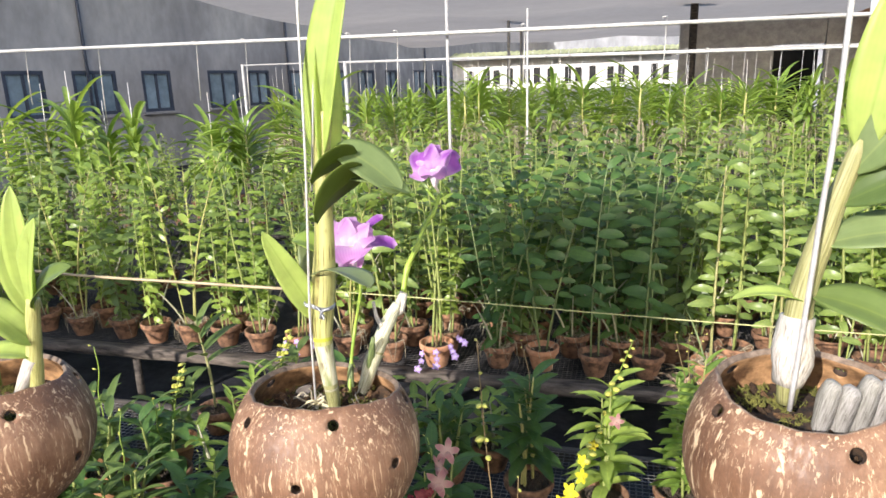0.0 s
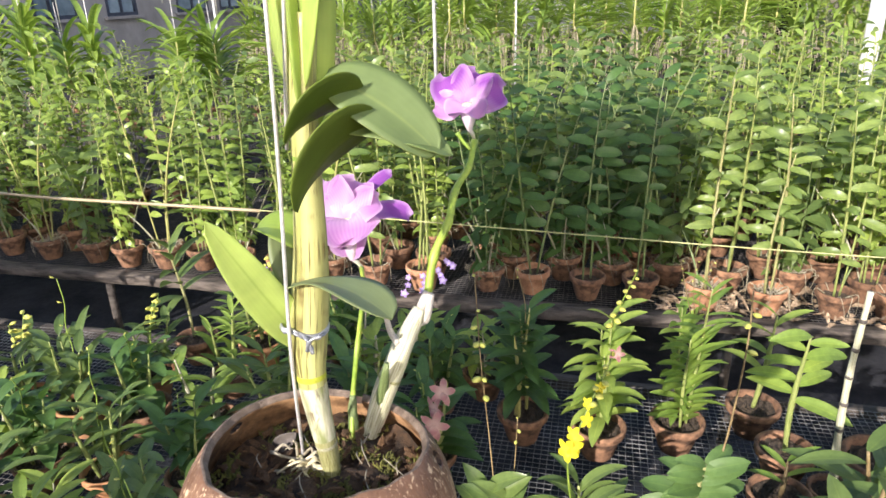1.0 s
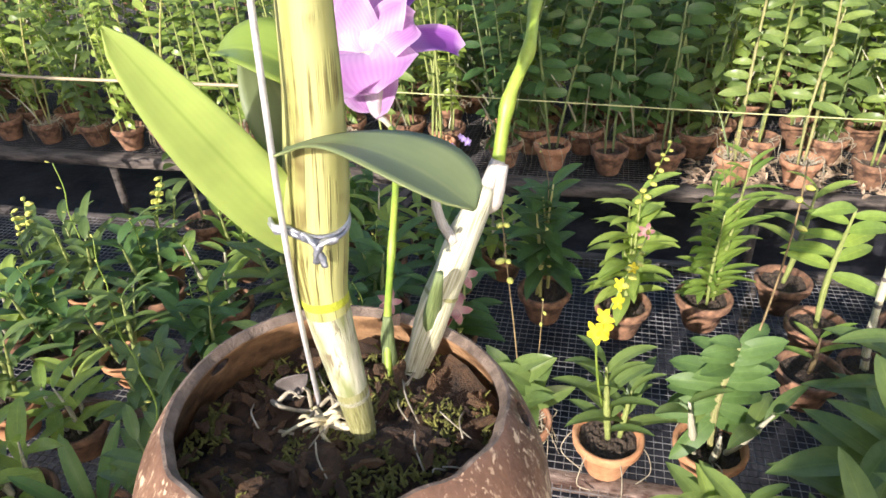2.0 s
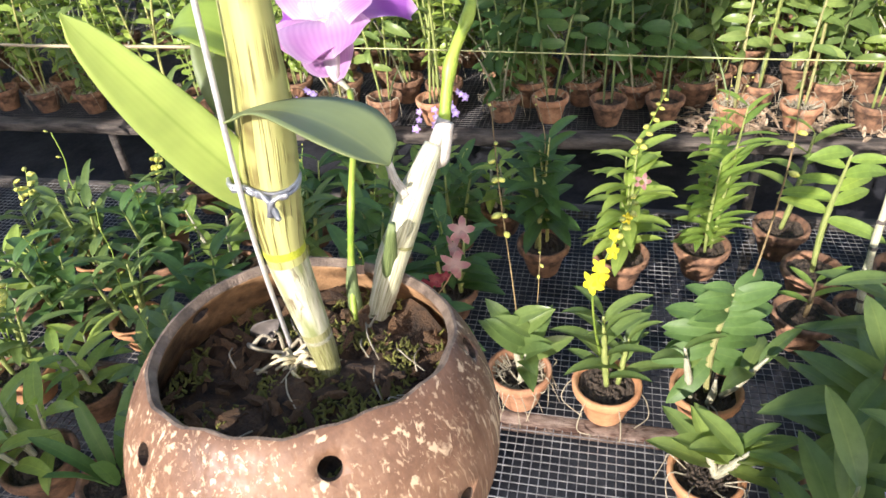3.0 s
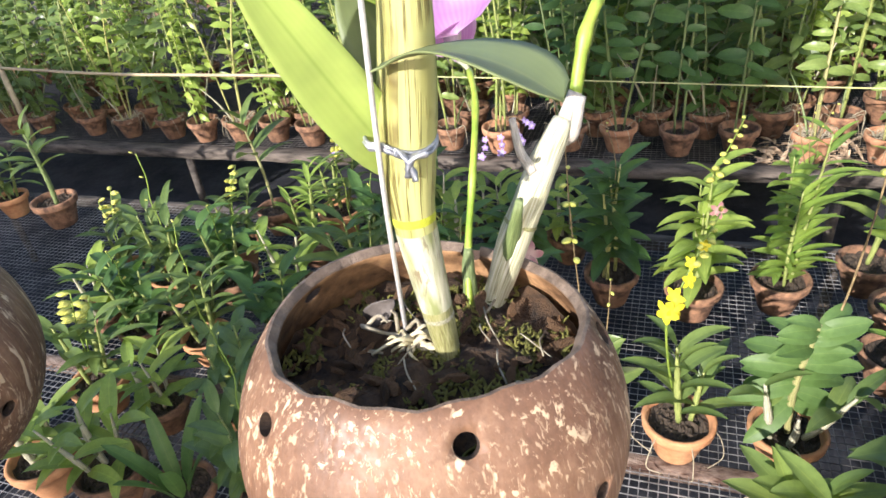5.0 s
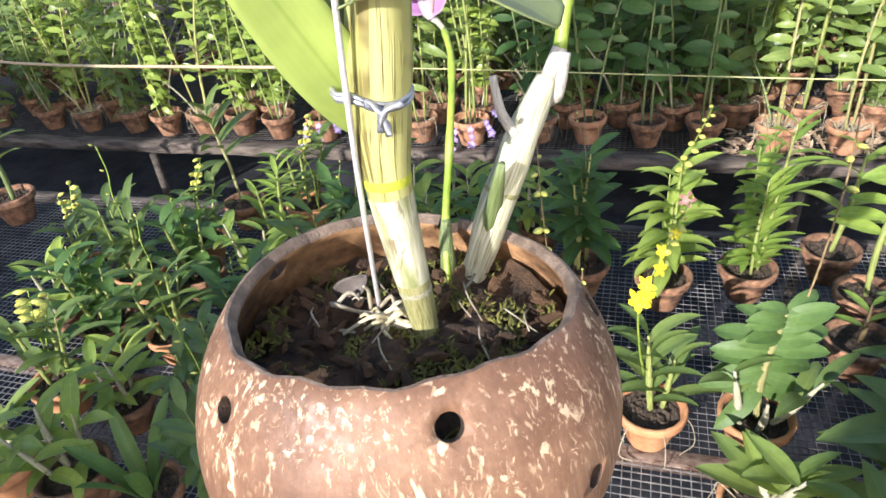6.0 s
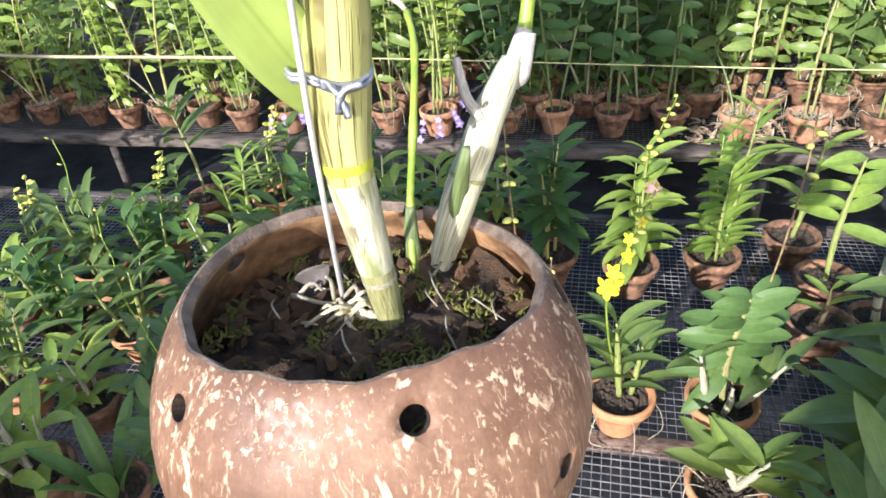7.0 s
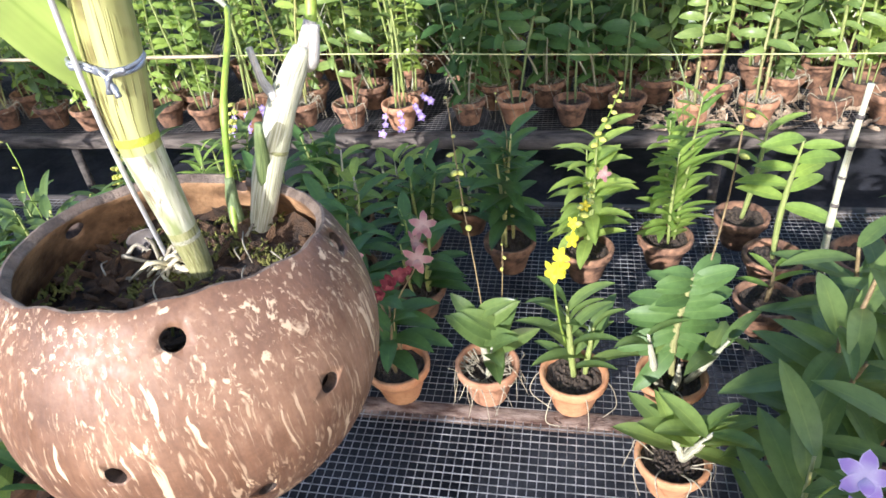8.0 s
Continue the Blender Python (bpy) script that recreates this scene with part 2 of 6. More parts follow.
M_STUB = cane_material("grey_papery_stub", (0.09, 0.085, 0.07), (0.19, 0.185, 0.16), (0.30, 0.295, 0.27))
M_NODE = plain("fresh_node_band", (0.42, 0.46, 0.03), (0.52, 0.55, 0.06), 90, 0.5)
M_POT = plain("terracotta", (0.47, 0.205, 0.085), (0.60, 0.32, 0.155), 14, 0.85, 0, 0.35, 0.0015, (1, 1, 1), 0.3)
# weathered clay, darkened further for pots in the shaded rows
M_POT_OLD_SHADED = plain("weathered_shaded_terracotta", (0.085, 0.043, 0.025), (0.35, 0.185, 0.10), 30, 0.9, 0, 0.5, 0.002, (1, 1, 1), 0.35)
M_POT_DULL = plain("sun_bleached_terracotta", (0.30, 0.135, 0.065), (0.50, 0.27, 0.15), 22, 0.9, 0, 0.5, 0.002, (1, 1, 1), 0.35)
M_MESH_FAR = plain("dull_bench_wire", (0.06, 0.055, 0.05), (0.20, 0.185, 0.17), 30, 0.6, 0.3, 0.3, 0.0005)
# same wire as M_MESH, patchily darkened for the shade behind the bar
M_MESH_SHADED = plain("shaded_bench_wire", (0.08, 0.075, 0.07), (0.44, 0.43, 0.41), 9, 0.55, 0.4, 0.3, 0.0005)
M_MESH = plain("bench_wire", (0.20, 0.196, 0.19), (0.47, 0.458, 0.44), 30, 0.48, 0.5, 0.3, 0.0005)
M_BAR = plain("rusty_wood_bar", (0.085, 0.042, 0.026), (0.36, 0.27, 0.21), 34, 0.9, 0, 1.0, 0.004, (0.6, 1.6, 1.6))
M_CONC = plain("grey_bench_rail", (0.014, 0.011, 0.009), (0.105, 0.088, 0.072), 15, 0.9, 0, 0.8, 0.004, (0.5, 2, 2))
M_RAIL = plain("weathered_grey_timber", (0.025, 0.019, 0.015), (0.18, 0.148, 0.118), 17, 0.9, 0, 0.9, 0.004, (0.4, 2, 2))
M_GROUND = plain("dark_ground_mat", (0.021, 0.022, 0.026), (0.043, 0.045, 0.052), 5, 0.9, 0, 0.5, 0.01, (1, 1, 1), 0.0)
M_GROUND.node_tree.nodes["Principled BSDF"].inputs["Specular IOR Level"].default_value = 0.08
M_LITTER = plain("dry_tan_litter", (0.22, 0.14, 0.08), (0.58, 0.45, 0.30), 70, 0.85, 0, 0.5, 0.001)
M_BAMBOO = plain("bamboo_stick", (0.33, 0.26, 0.15), (0.52, 0.43, 0.27), 24, 0.6, 0, 0.3, 0.001, (0.3, 3, 3))
M_TWINE = plain("pale_twine", (0.40, 0.41, 0.16), (0.56, 0.55, 0.27), 80, 0.85)
M_PIPE = plain("white_pipe", (0.34, 0.34, 0.335), (0.50, 0.50, 0.49), 6, 0.5)
M_WALL = plain("weathered_grey_wall", (0.17, 0.18, 0.20), (0.28, 0.295, 0.315), 0.7, 0.9, 0, 0.3, 0.01, (1, 1, 0.5), 0.0)
M_ROOF = plain("dark_roof_sheet", (0.035, 0.036, 0.042), (0.08, 0.08, 0.09), 2.5, 0.8)
M_GLASS = plain("dark_blue_window", (0.10, 0.16, 0.22), (0.20, 0.29, 0.38), 1.2, 0.15, 0, 0.05, 0.001)
M_FRAME = plain("blue_window_frame", (0.018, 0.03, 0.055), (0.035, 0.05, 0.085), 3, 0.6)
M_WHITEWALL = plain("white_painted_wall", (0.72, 0.72, 0.70), (0.82, 0.82, 0.80), 1.0, 0.8)
M_TILE = plain("pale_green_roof", (0.30, 0.33, 0.16), (0.50, 0.52, 0.30), 2.0, 0.8)
M_NET = plain("grey_shade_net", (0.17, 0.165, 0.16), (0.27, 0.265, 0.26), 1.3, 0.9, 0, 0.2, 0.01)
_t = M_NET.node_tree
_thin = _t.nodes.new("ShaderNodeBsdfTranslucent")
_thin.inputs["Color"].default_value = (0.34, 0.325, 0.31, 1)
_both = _t.nodes.new("ShaderNodeMixShader")
_both.inputs[0].default_value = 0.6
_t.links.new(_t.nodes["Principled BSDF"].outputs[0], _both.inputs[1])
_t.links.new(_thin.outputs[0], _both.inputs[2])
_t.links.new(_both.outputs[0], _t.nodes["Material Output"].inputs["Surface"])
M_DARK = plain("near_black", (0.012, 0.012, 0.012), (0.03, 0.03, 0.03), 2, 0.9)


def petal_material(name, edge, heart, trans=0.4):
    mat, t, b = material(name, 0.55, 0.0, 0.3)
    uv = coords(t, "UV")
    sep = t.nodes.new("ShaderNodeSeparateXYZ")
    t.links.new(uv, sep.inputs[0])
    col = ramp(t, sep.outputs["X"], [(0.20, heart), (0.62, edge), (0.90, edge), (1.0, heart)])
    off = node(t, "ShaderNodeMath")
    off.operation = "SUBTRACT"
    t.links.new(sep.outputs["Y"], off.inputs[0])
    off.inputs[1].default_value = 0.5
    far_off = node(t, "ShaderNodeMath")
    far_off.operation = "ABSOLUTE"
    t.links.new(off.outputs[0], far_off.inputs[0])
    col = mix(t, ramp(t, far_off.outputs[0], [(0.38, (0, 0, 0)), (0.5, (0.8, 0.8, 0.8))]), col, heart)
    wave = node(t, "ShaderNodeTexWave", Scale=5.0, Distortion=1.5)
    wave.bands_direction = "Y"
    t.links.new(uv, wave.inputs["Vector"])
    col = mix(t, wave.outputs["Fac"], col, mix(t, 1.0, col, (0.92, 0.86, 0.94), "MULTIPLY"))
    t.links.new(col, b.inputs["Base Color"])
    tr = t.nodes.new("ShaderNodeBsdfTranslucent")
    t.links.new(col, tr.inputs["Color"])
    ms = t.nodes.new("ShaderNodeMixShader")
    ms.inputs[0].default_value = trans
    t.links.new(b.outputs[0], ms.inputs[1])
    t.links.new(tr.outputs[0], ms.inputs[2])
    t.links.new(ms.outputs[0], t.nodes["Material Output"].inputs["Surface"])
    return mat


M_PETAL = petal_material("purple_petal", (0.29, 0.085, 0.38), (0.52, 0.33, 0.57))
M_PALE_PETAL = petal_material("pink_white_petal", (0.50, 0.25, 0.50), (0.64, 0.46, 0.63))
M_LIP = petal_material("pale_lip", (0.46, 0.16, 0.42), (0.58, 0.40, 0.54))
M_SPUR = petal_material("white_spur", (0.66, 0.58, 0.65), (0.55, 0.58, 0.40))
M_YELLOW = petal_material("yellow_petal", (0.74, 0.66, 0.03), (0.66, 0.62, 0.05))
M_BUD = plain("yellow_green_bud", (0.46, 0.47, 0.07), (0.66, 0.64, 0.16), 60, 0.5)
M_PINK = petal_material("salmon_pink_petal", (0.34, 0.165, 0.155), (0.46, 0.32, 0.26))
M_RED = petal_material("deep_red_petal", (0.17, 0.022, 0.032), (0.24, 0.06, 0.06))
M_VIOLET = petal_material("pale_violet_petal", (0.40, 0.28, 0.62), (0.62, 0.56, 0.74))


# ---- geometry helpers ----
class Geo:
    """Collects grids and tubes into one mesh with uv."""

    def __init__(self):
        self.v, self.f, self.uv, self.mi = [], [], [], []

    def grid(self, pts, closed=False, uv=None, mat=0):
        """pts: array rows x cols x 3; closed joins the last column to the first."""
        n, m = pts.shape[:2]
        base = len(self.v)
        self.v.extend(map(tuple, pts.reshape(-1, 3)))
        cols = m if closed else m - 1
        for i in range(n - 1):
            for j in range(cols):
                k = (j + 1) % m
                self.f.append((base + i * m + j, base + i * m + k, base + (i + 1) * m + k, base + (i + 1) * m + j))
                u0, u1, w0, w1 = i / (n - 1), (i + 1) / (n - 1), j / cols, (j + 1) / cols
                self.uv.extend(((u0, w0), (u0, w1), (u1, w1), (u1, w0)))
                self.mi.append(mat)
        return base

    def poly(self, idx, mat=0):
        self.f.append(tuple(idx))
        self.uv.extend([(0.5, 0.5)] * len(idx))
        self.mi.append(mat)

    def tube(self, pts, radii, n=8, cap=True, mat=0, wob=0.0):
        pts = np.array(pts, float)
        k = len(pts)
        tan = np.gradient(pts, axis=0)
        tan /= np.linalg.norm(tan, axis=1)[:, None] + 1e-12
        ref = np.array((1.0, 0, 0)) if abs(tan[0][0]) < 0.8 else np.array((0, 1.0, 0))
        rings = []
        for i in range(k):
            ref = ref - tan[i] * (ref @ tan[i])
            ref /= np.linalg.norm(ref)
            oth = np.cross(tan[i], ref)
            ang = np.linspace(0, 2 * np.pi, n, endpoint=False)
            r = radii[i] * (1 + wob * np.sin(3 * ang + i))
            rings.append(pts[i] + (np.cos(ang) * r)[:, None] * ref + (np.sin(ang) * r)[:, None] * oth)
        b = self.grid(np.array(rings), True, mat=mat)
        if cap:
            self.poly([b + j for j in range(n)][::-1], mat)
            self.poly([b + (k - 1) * n + j for j in range(n)], mat)

    def lathe(self, prof, n=24, mat=0, squash=(1, 1)):
        ang = np.linspace(0, 2 * np.pi, n, endpoint=False)
        rows = [np.stack([r * np.cos(ang) * squash[0], r * np.sin(ang) * squash[1], np.full(n, z)], -1) for r, z in prof]
        self.grid(np.array(rows), True, mat=mat)

    def box(self, c, s, mat=0, m=None):
        c, s = np.array(c, float), np.array(s, float) / 2
        p = np.array([(x, y, z) for x in (-1, 1) for y in (-1, 1) for z in (-1, 1)]) * s + c
        if m is not None:
            p = np.array([m @ Vector(q) for q in p])
        b = len(self.v)
        self.v.extend(map(tuple, p))
        for q in ((0, 1, 3, 2), (4, 6, 7, 5), (0, 4, 5, 1), (2, 3, 7, 6), (0, 2, 6, 4), (1, 5, 7, 3)):
            self.poly([b + i for i in q], mat)

    def mesh(self, name, mats, smooth=True):
        me = bpy.data.meshes.new(name)
        me.from_pydata([tuple(map(float, p)) for p in self.v], [], self.f)
        layer = me.uv_layers.new(name="uv")
        layer.data.foreach_set("uv", np.array(self.uv, float).ravel())
        me.polygons.foreach_set("material_index", self.mi)
        me.polygons.foreach_set("use_smooth", [smooth] * len(me.polygons))
        for m in mats if isinstance(mats, (list, tuple)) else (mats,):
            me.materials.append(m)
        me.update()
        return me


def thing(name, m, label, category, group="", kind=""):
    ob = new(name)
    ob.empty_display_size = 0.05
    ob.matrix_basis = m
    return tagged(ob, label, category, group, kind)


def part(name, mesh, parent, label="", m=None):
    ob = new(name, mesh)
    ob.parent = parent
    if m is not None:
        ob.matrix_basis = m
    if label:
        ob["label"] = label
    return ob


def solo(name, mesh, label, category, group="", kind="", m=None):
    ob = new(name, mesh)
    if m is not None:
        ob.matrix_basis = m
    return tagged(ob, label, category, group, kind)


def aim(base, way, up=(0, 0, 1)):
    """A pose whose x runs along way and whose z leans to up."""
    x = Vector(way).normalized()
    z = Vector(up) - x * x.dot(Vector(up))
    if z.length < 1e-4:
        z = Vector((0, -1, 0)) - x * x.dot(Vector((0, -1, 0)))
    z.normalize()
    y = z.cross(x)
    return Matrix.Translation(base) @ Matrix((x, y, z)).transposed().to_4x4()


def smooth_path(pts, k=5):
    """Catmull-Rom through the given points."""
    p = [np.array(q, float) for q in pts]
    p = [2 * p[0] - p[1]] + p + [2 * p[-1] - p[-2]]
    out = []
    for i in range(1, len(p) - 2):
        for s in np.arange(k) / k:
            a, b, c, d = p[i - 1 : i + 3]
            out.append(0.5 * (2 * b + (c - a) * s + (2 * a - 5 * b + 4 * c - d) * s**2 + (3 * b - a - 3 * c + d) * s**3))
    out.append(p[-2])
    return np.array(out)


def leaf_points(length, width, bend=0.6, fold=0.25, twist=0.0, ns=8, nw=4, blunt=0.8, wave=0.0, peak=0.45):
    """A blade along +x, its face up: rows along, columns across. bend: how far it arcs down (radians)."""
    s = np.linspace(0, 1, ns + 1)
    w = np.linspace(-1, 1, nw + 1)
    a = np.log(0.5) / np.log(peak)
    half = width / 2 * np.clip(np.sin(np.pi * s**a), 0, 1) ** blunt
    half[0] = max(half[0], width * 0.10)
    half[-1] = width * 0.015
    th = -bend * s
    dx, dz = np.cos(th), np.sin(th)
    x = np.concatenate([[0], np.cumsum((dx[1:] + dx[:-1]) / 2)]) * length / ns
    z = np.concatenate([[0], np.cumsum((dz[1:] + dz[:-1]) / 2)]) * length / ns
    tw = twist * s
    pts = np.zeros((ns + 1, nw + 1, 3))
    for j, ww in enumerate(w):
        off = ww * half
        up = fold * np.abs(off) + wave * width * np.sin(6 * s + 2 * ww) * abs(ww)
        pts[:, j, 0] = x - dz * up
        pts[:, j, 1] = off * np.cos(tw) - up * np.sin(tw)
        pts[:, j, 2] = z + dx * up * np.cos(tw) + off * np.sin(tw)
    return pts


def moved(pts, m):
    a = np.array(m)
    return pts @ a[:3, :3].T + a[:3, 3]


def leaf_mesh(name, mat, thick=0.0, **kw):
    g = Geo()
    p = leaf_points(**kw)
    if thick:
        low = p.copy()
        low[..., 2] -= thick
        n, m = p.shape[:2]
        g.grid(p)
        b = g.grid(low[:, ::-1])
        for i in range(n - 1):
            g.poly((i * m, (i + 1) * m, b + (i + 1) * m + m - 1, b + i * m + m - 1))
            g.poly((i * m + m - 1, b + i * m, b + (i + 1) * m, (i + 1) * m + m - 1))
    else:
        g.grid(p)
    return g.mesh(name, mat)


# ---- ground, benches, buildings ----
BENCH = 0.38   # height of both bench tops
g = Geo()
g.box((0, 0, -0.05), (400, 400, 0.1))
solo("ground", g.mesh("ground", M_GROUND, False), "dark weed mat ground under the benches", "ground", kind="structure")


def wire_mesh(name, x0, x1, y0, y1, z, step, r, mat):
    """Welded square mesh: each wire a thin four-sided rod, the cross wires lying on the long ones."""
    g = Geo()
    for x in np.arange(x0, x1, step):
        g.box((x, (y0 + y1) / 2, z), (2 * r, y1 - y0, 2 * r))
    for y in np.arange(y0, y1, step):
        g.box(((x0 + x1) / 2, y, z + 1.8 * r), (x1 - x0, 2 * r, 2 * r))
    return g.mesh(name, mat, False)


def rough_beam(name, c, s, mat, jag=0.004, cuts=40):
    """A beam along x with uneven, worn edges."""
    rng = random.Random(name)
    g = Geo()
    xs = np.linspace(-s[0] / 2, s[0] / 2, cuts)
    rows = []
    for x in xs:
        j = [rng.uniform(-jag, jag) for _ in range(8)]
        h, w, b = s[2] / 2, s[1] / 2, min(s[1], s[2]) * 0.12
        rows.append([(x, -w + j[0], -h + b), (x, -w + b, -h + j[1]), (x, w - b, -h + j[2]), (x, w + j[3], -h + b),
                     (x, w + j[4], h - b), (x, w - b, h + j[5]), (x, -w + b, h + j[6]), (x, -w + j[7], h - b)])
    pts = np.array(rows) + np.array(c)
    b = g.grid(pts, True)
    g.poly([b + j for j in range(8)])
    g.poly([b + (cuts - 1) * 8 + j for j in range(8)][::-1])
    return g.mesh(name, mat, True)


def leg(parent, x, y, z, mat, r=0.017):
    g = Geo()
    g.tube([(x, y, 0), (x, y, z * 0.5), (x, y, z)], [r, r, r], 8)
    part("leg", g.mesh("leg", mat), parent)


front_bench = thing("plant_bench", pose(0, 0, 0), "low wire-mesh plant bench with a rusty cross bar", "bench", "plant benches")
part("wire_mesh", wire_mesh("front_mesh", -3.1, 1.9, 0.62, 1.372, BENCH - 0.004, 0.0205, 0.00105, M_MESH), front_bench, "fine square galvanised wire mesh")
part("wire_mesh", wire_mesh("back_mesh", -3.1, 1.9, 1.412, 2.32, BENCH - 0.004, 0.0205, 0.00075, M_MESH_SHADED), front_bench, "fine square wire mesh with shade put into its colour")
part("cross_bar", rough_beam("cross_bar", (-0.6, 1.392, BENCH - 0.016), (5.0, 0.042, 0.032), M_BAR), front_bench, "worn brown bar with flaking paint")
part("edge_rail", rough_beam("edge_rail", (-0.6, 2.335, BENCH - 0.02), (5.0, 0.035, 0.04), M_CONC), front_bench)
part("edge_rail", rough_beam("near_rail", (-0.6, 0.60, BENCH - 0.02), (5.0, 0.035, 0.04), M_BAR), front_bench)
for x in (-3.0, -1.9, -0.7, 0.5, 1.8):
    for y in (0.62, 2.31):
        leg(front_bench, x, y, BENCH - 0.04, M_CONC)

back_bench = thing("plant_bench", pose(0, 0, 0), "low wire-mesh bench with a weathered dark front rail", "bench", "plant benches")
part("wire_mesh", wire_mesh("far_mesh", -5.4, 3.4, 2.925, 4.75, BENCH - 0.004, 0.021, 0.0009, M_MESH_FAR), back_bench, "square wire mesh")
part("front_rail", rough_beam("front_rail", (-1.0, 2.884, BENCH - 0.024), (8.8, 0.075, 0.05), M_RAIL, 0.006, 90), back_bench, "worn grey-brown rail")
part("back_rail", rough_beam("back_rail", (-1.0, 4.77, BENCH - 0.028), (8.8, 0.06, 0.05), M_CONC, 0.006, 60), back_bench)
for x in (-5.2, -3.8, -2.34, -0.9, 0.6, 1.9, 3.2):
    for y in (2.86, 4.76):
        leg(back_bench, x, y, BENCH - 0.05, M_CONC, 0.02)

far_bench = thing("plant_bench", pose(0, 0, 0), "far plant bench behind the dendrobiums", "bench", "plant benches")
part("wire_mesh", wire_mesh("third_mesh", -7, 5, 5.5, 7.2, BENCH - 0.004, 0.06, 0.0016, M_MESH_FAR), far_bench)
part("front_rail", rough_beam("third_rail", (-1.0, 5.48, BENCH - 0.028), (12, 0.06, 0.05), M_CONC, 0.006, 60), far_bench)
for x in (-6.8, -4, -1, 2, 4.8):
    for y in (5.5, 7.18):
        leg(far_bench, x, y, BENCH - 0.05, M_CONC, 0.02)

# twine and bamboo rail along the front of the far row
g = Geo()
g.tube(smooth_path([(-3.30, 2.775, 0.838), (-2.6, 2.78, 0.80), (-2.0, 2.78, 0.792), (-1.40, 2.78, 0.786)], 6), [0.0075] * 19, 8)
stick = solo("bamboo_rail", g.mesh("bamboo_rail", M_BAMBOO), "pale bamboo stick tied along the bench front", "stick")
g = Geo()
g.tube([(-3.245, 2.78, 0.86), (-3.27, 2.80, 0.6), (-3.29, 2.81, 0.385)], [0.014, 0.015, 0.016], 8)
solo("bamboo_stake", g.mesh("bamboo_stake", M_BAMBOO), "short bamboo stake standing at the bench edge", "stake")
g = Geo()
g.tube(smooth_path([(-1.45, 2.78, 0.788), (-0.8, 2.78, 0.779), (0.0, 2.78, 0.755), (0.7, 2.78, 0.737), (1.5, 2.78, 0.728), (3.2, 2.78, 0.74)], 8), [0.0026] * 41, 6)
solo("twine", g.mesh("twine", M_TWINE), "pale yellow twine stretched along the bench", "twine")


# added stepped blocker, unseen behind the viewer, its slabs sized to shade strips of both benches
g = Geo()
g.box((-6.35, -3.1, 1.90), (3.30, 0.2, 3.80))
g.box((-4.16, -3.1, 1.50), (1.08, 0.2, 3.00))
g.box((-3.23, -3.1, 0.95), (0.78, 0.2, 1.90))
g.box((-2.42, -3.1, 2.12), (0.84, 0.2, 4.24))
g.box((-1.65, -3.1, 0.70), (0.70, 0.2, 1.40))
g.box((-0.40, -3.1, 1.48), (1.80, 0.2, 2.96))
solo("wall_south", g.mesh("wall_south", M_WALL, False), "unseen stepped blocker added to shade the benches", "wall", kind="structure")


# -- buildings and net in the distance --
def wall_with_windows():
    """Long grey building whose wall runs away to the right; each window is a framed opening."""
    house = thing("building", pose(0, 0, 0), "long grey building with small blue windows and dark roof edge", "building")
    a, b = Vector((-11.5, 6.2, 0)), Vector((-1.5, 45.0, 0))
    way = (b - a).normalized()
    m = aim(a, way)
    length = (b - a).length
    # local x runs along the wall, local -y looks to the yard
    opens = [(2.0 + 1.55 * i + (0.25 if i % 3 == 1 else 0), 0.75 if i % 2 else 0.95) for i in range(20)]
    g = Geo()
    z0, z1 = 1.25, 2.12
    g.box((length / 2, 0.12, z0 / 2), (length, 0.24, z0))
    g.box((length / 2, 0.12, (z1 + 5.0) / 2), (length, 0.24, 5.0 - z1))
    x = 0.0
    for ox, w in opens + [(length, 0)]:
        if ox - x > 0.01:
            g.box(((x + ox) / 2, 0.12, (z0 + z1) / 2), (ox - x, 0.24, z1 - z0))
        x = ox + w
    me = g.mesh("wall", M_WALL, False)
    part("wall", me, house, "", m)
    for ox, w in opens:
        g = Geo()
        t = 0.07
        g.box((ox + w / 2, 0.04, z0 + t / 2), (w, 0.08, t))
        g.box((ox + w / 2, 0.04, z1 - t / 2), (w, 0.08, t))
        for xx in (ox + t / 2, ox + w - t / 2, ox + w / 2):
            g.box((xx, 0.04, (z0 + z1) / 2), (t if xx != ox + w / 2 else 0.04, 0.07, z1 - z0 - 2 * t))
        win = part("window", g.mesh("window_frame", M_FRAME, False), house, "dark blue window frame", m)
        g = Geo()
        g.box((ox + w / 2, 0.06, (z0 + z1) / 2), (w - t, 0.012, z1 - z0 - t))
        part("pane", g.mesh("pane", M_GLASS, False), win)
        g = Geo()
        g.box((ox + w / 2, -0.04, z0 - 0.03), (w + 0.16, 0.10, 0.05))
        part("sill", g.mesh("sill", M_WALL, False), win)
    # upper windows, downpipe, dark roof edge
    for ox in (3.2, 6.1, 9.4, 12.6, 15.8, 19, 22, 25, 28):
        g = Geo()
        g.box((ox, -0.02, 4.0), (0.7, 0.06, 0.8))
        part("window", g.mesh("upper_window", M_GLASS, False), house, "dark upper window", m)
    for px in (5.4, 11.2, 18.5):
        g = Geo()
        g.tube([(px, -0.06, 0), (px, -0.06, 4.9)], [0.03, 0.03], 8)
        part("downpipe", g.mesh("downpipe", M_FRAME), house, "", m)
    g = Geo()
    g.box((length / 2, -0.25, 5.05), (length, 1.1, 0.12))
    part("roof", g.mesh("roof_edge", M_ROOF, False), house, "dark overhanging roof edge", m)
    return house


wall_with_windows()

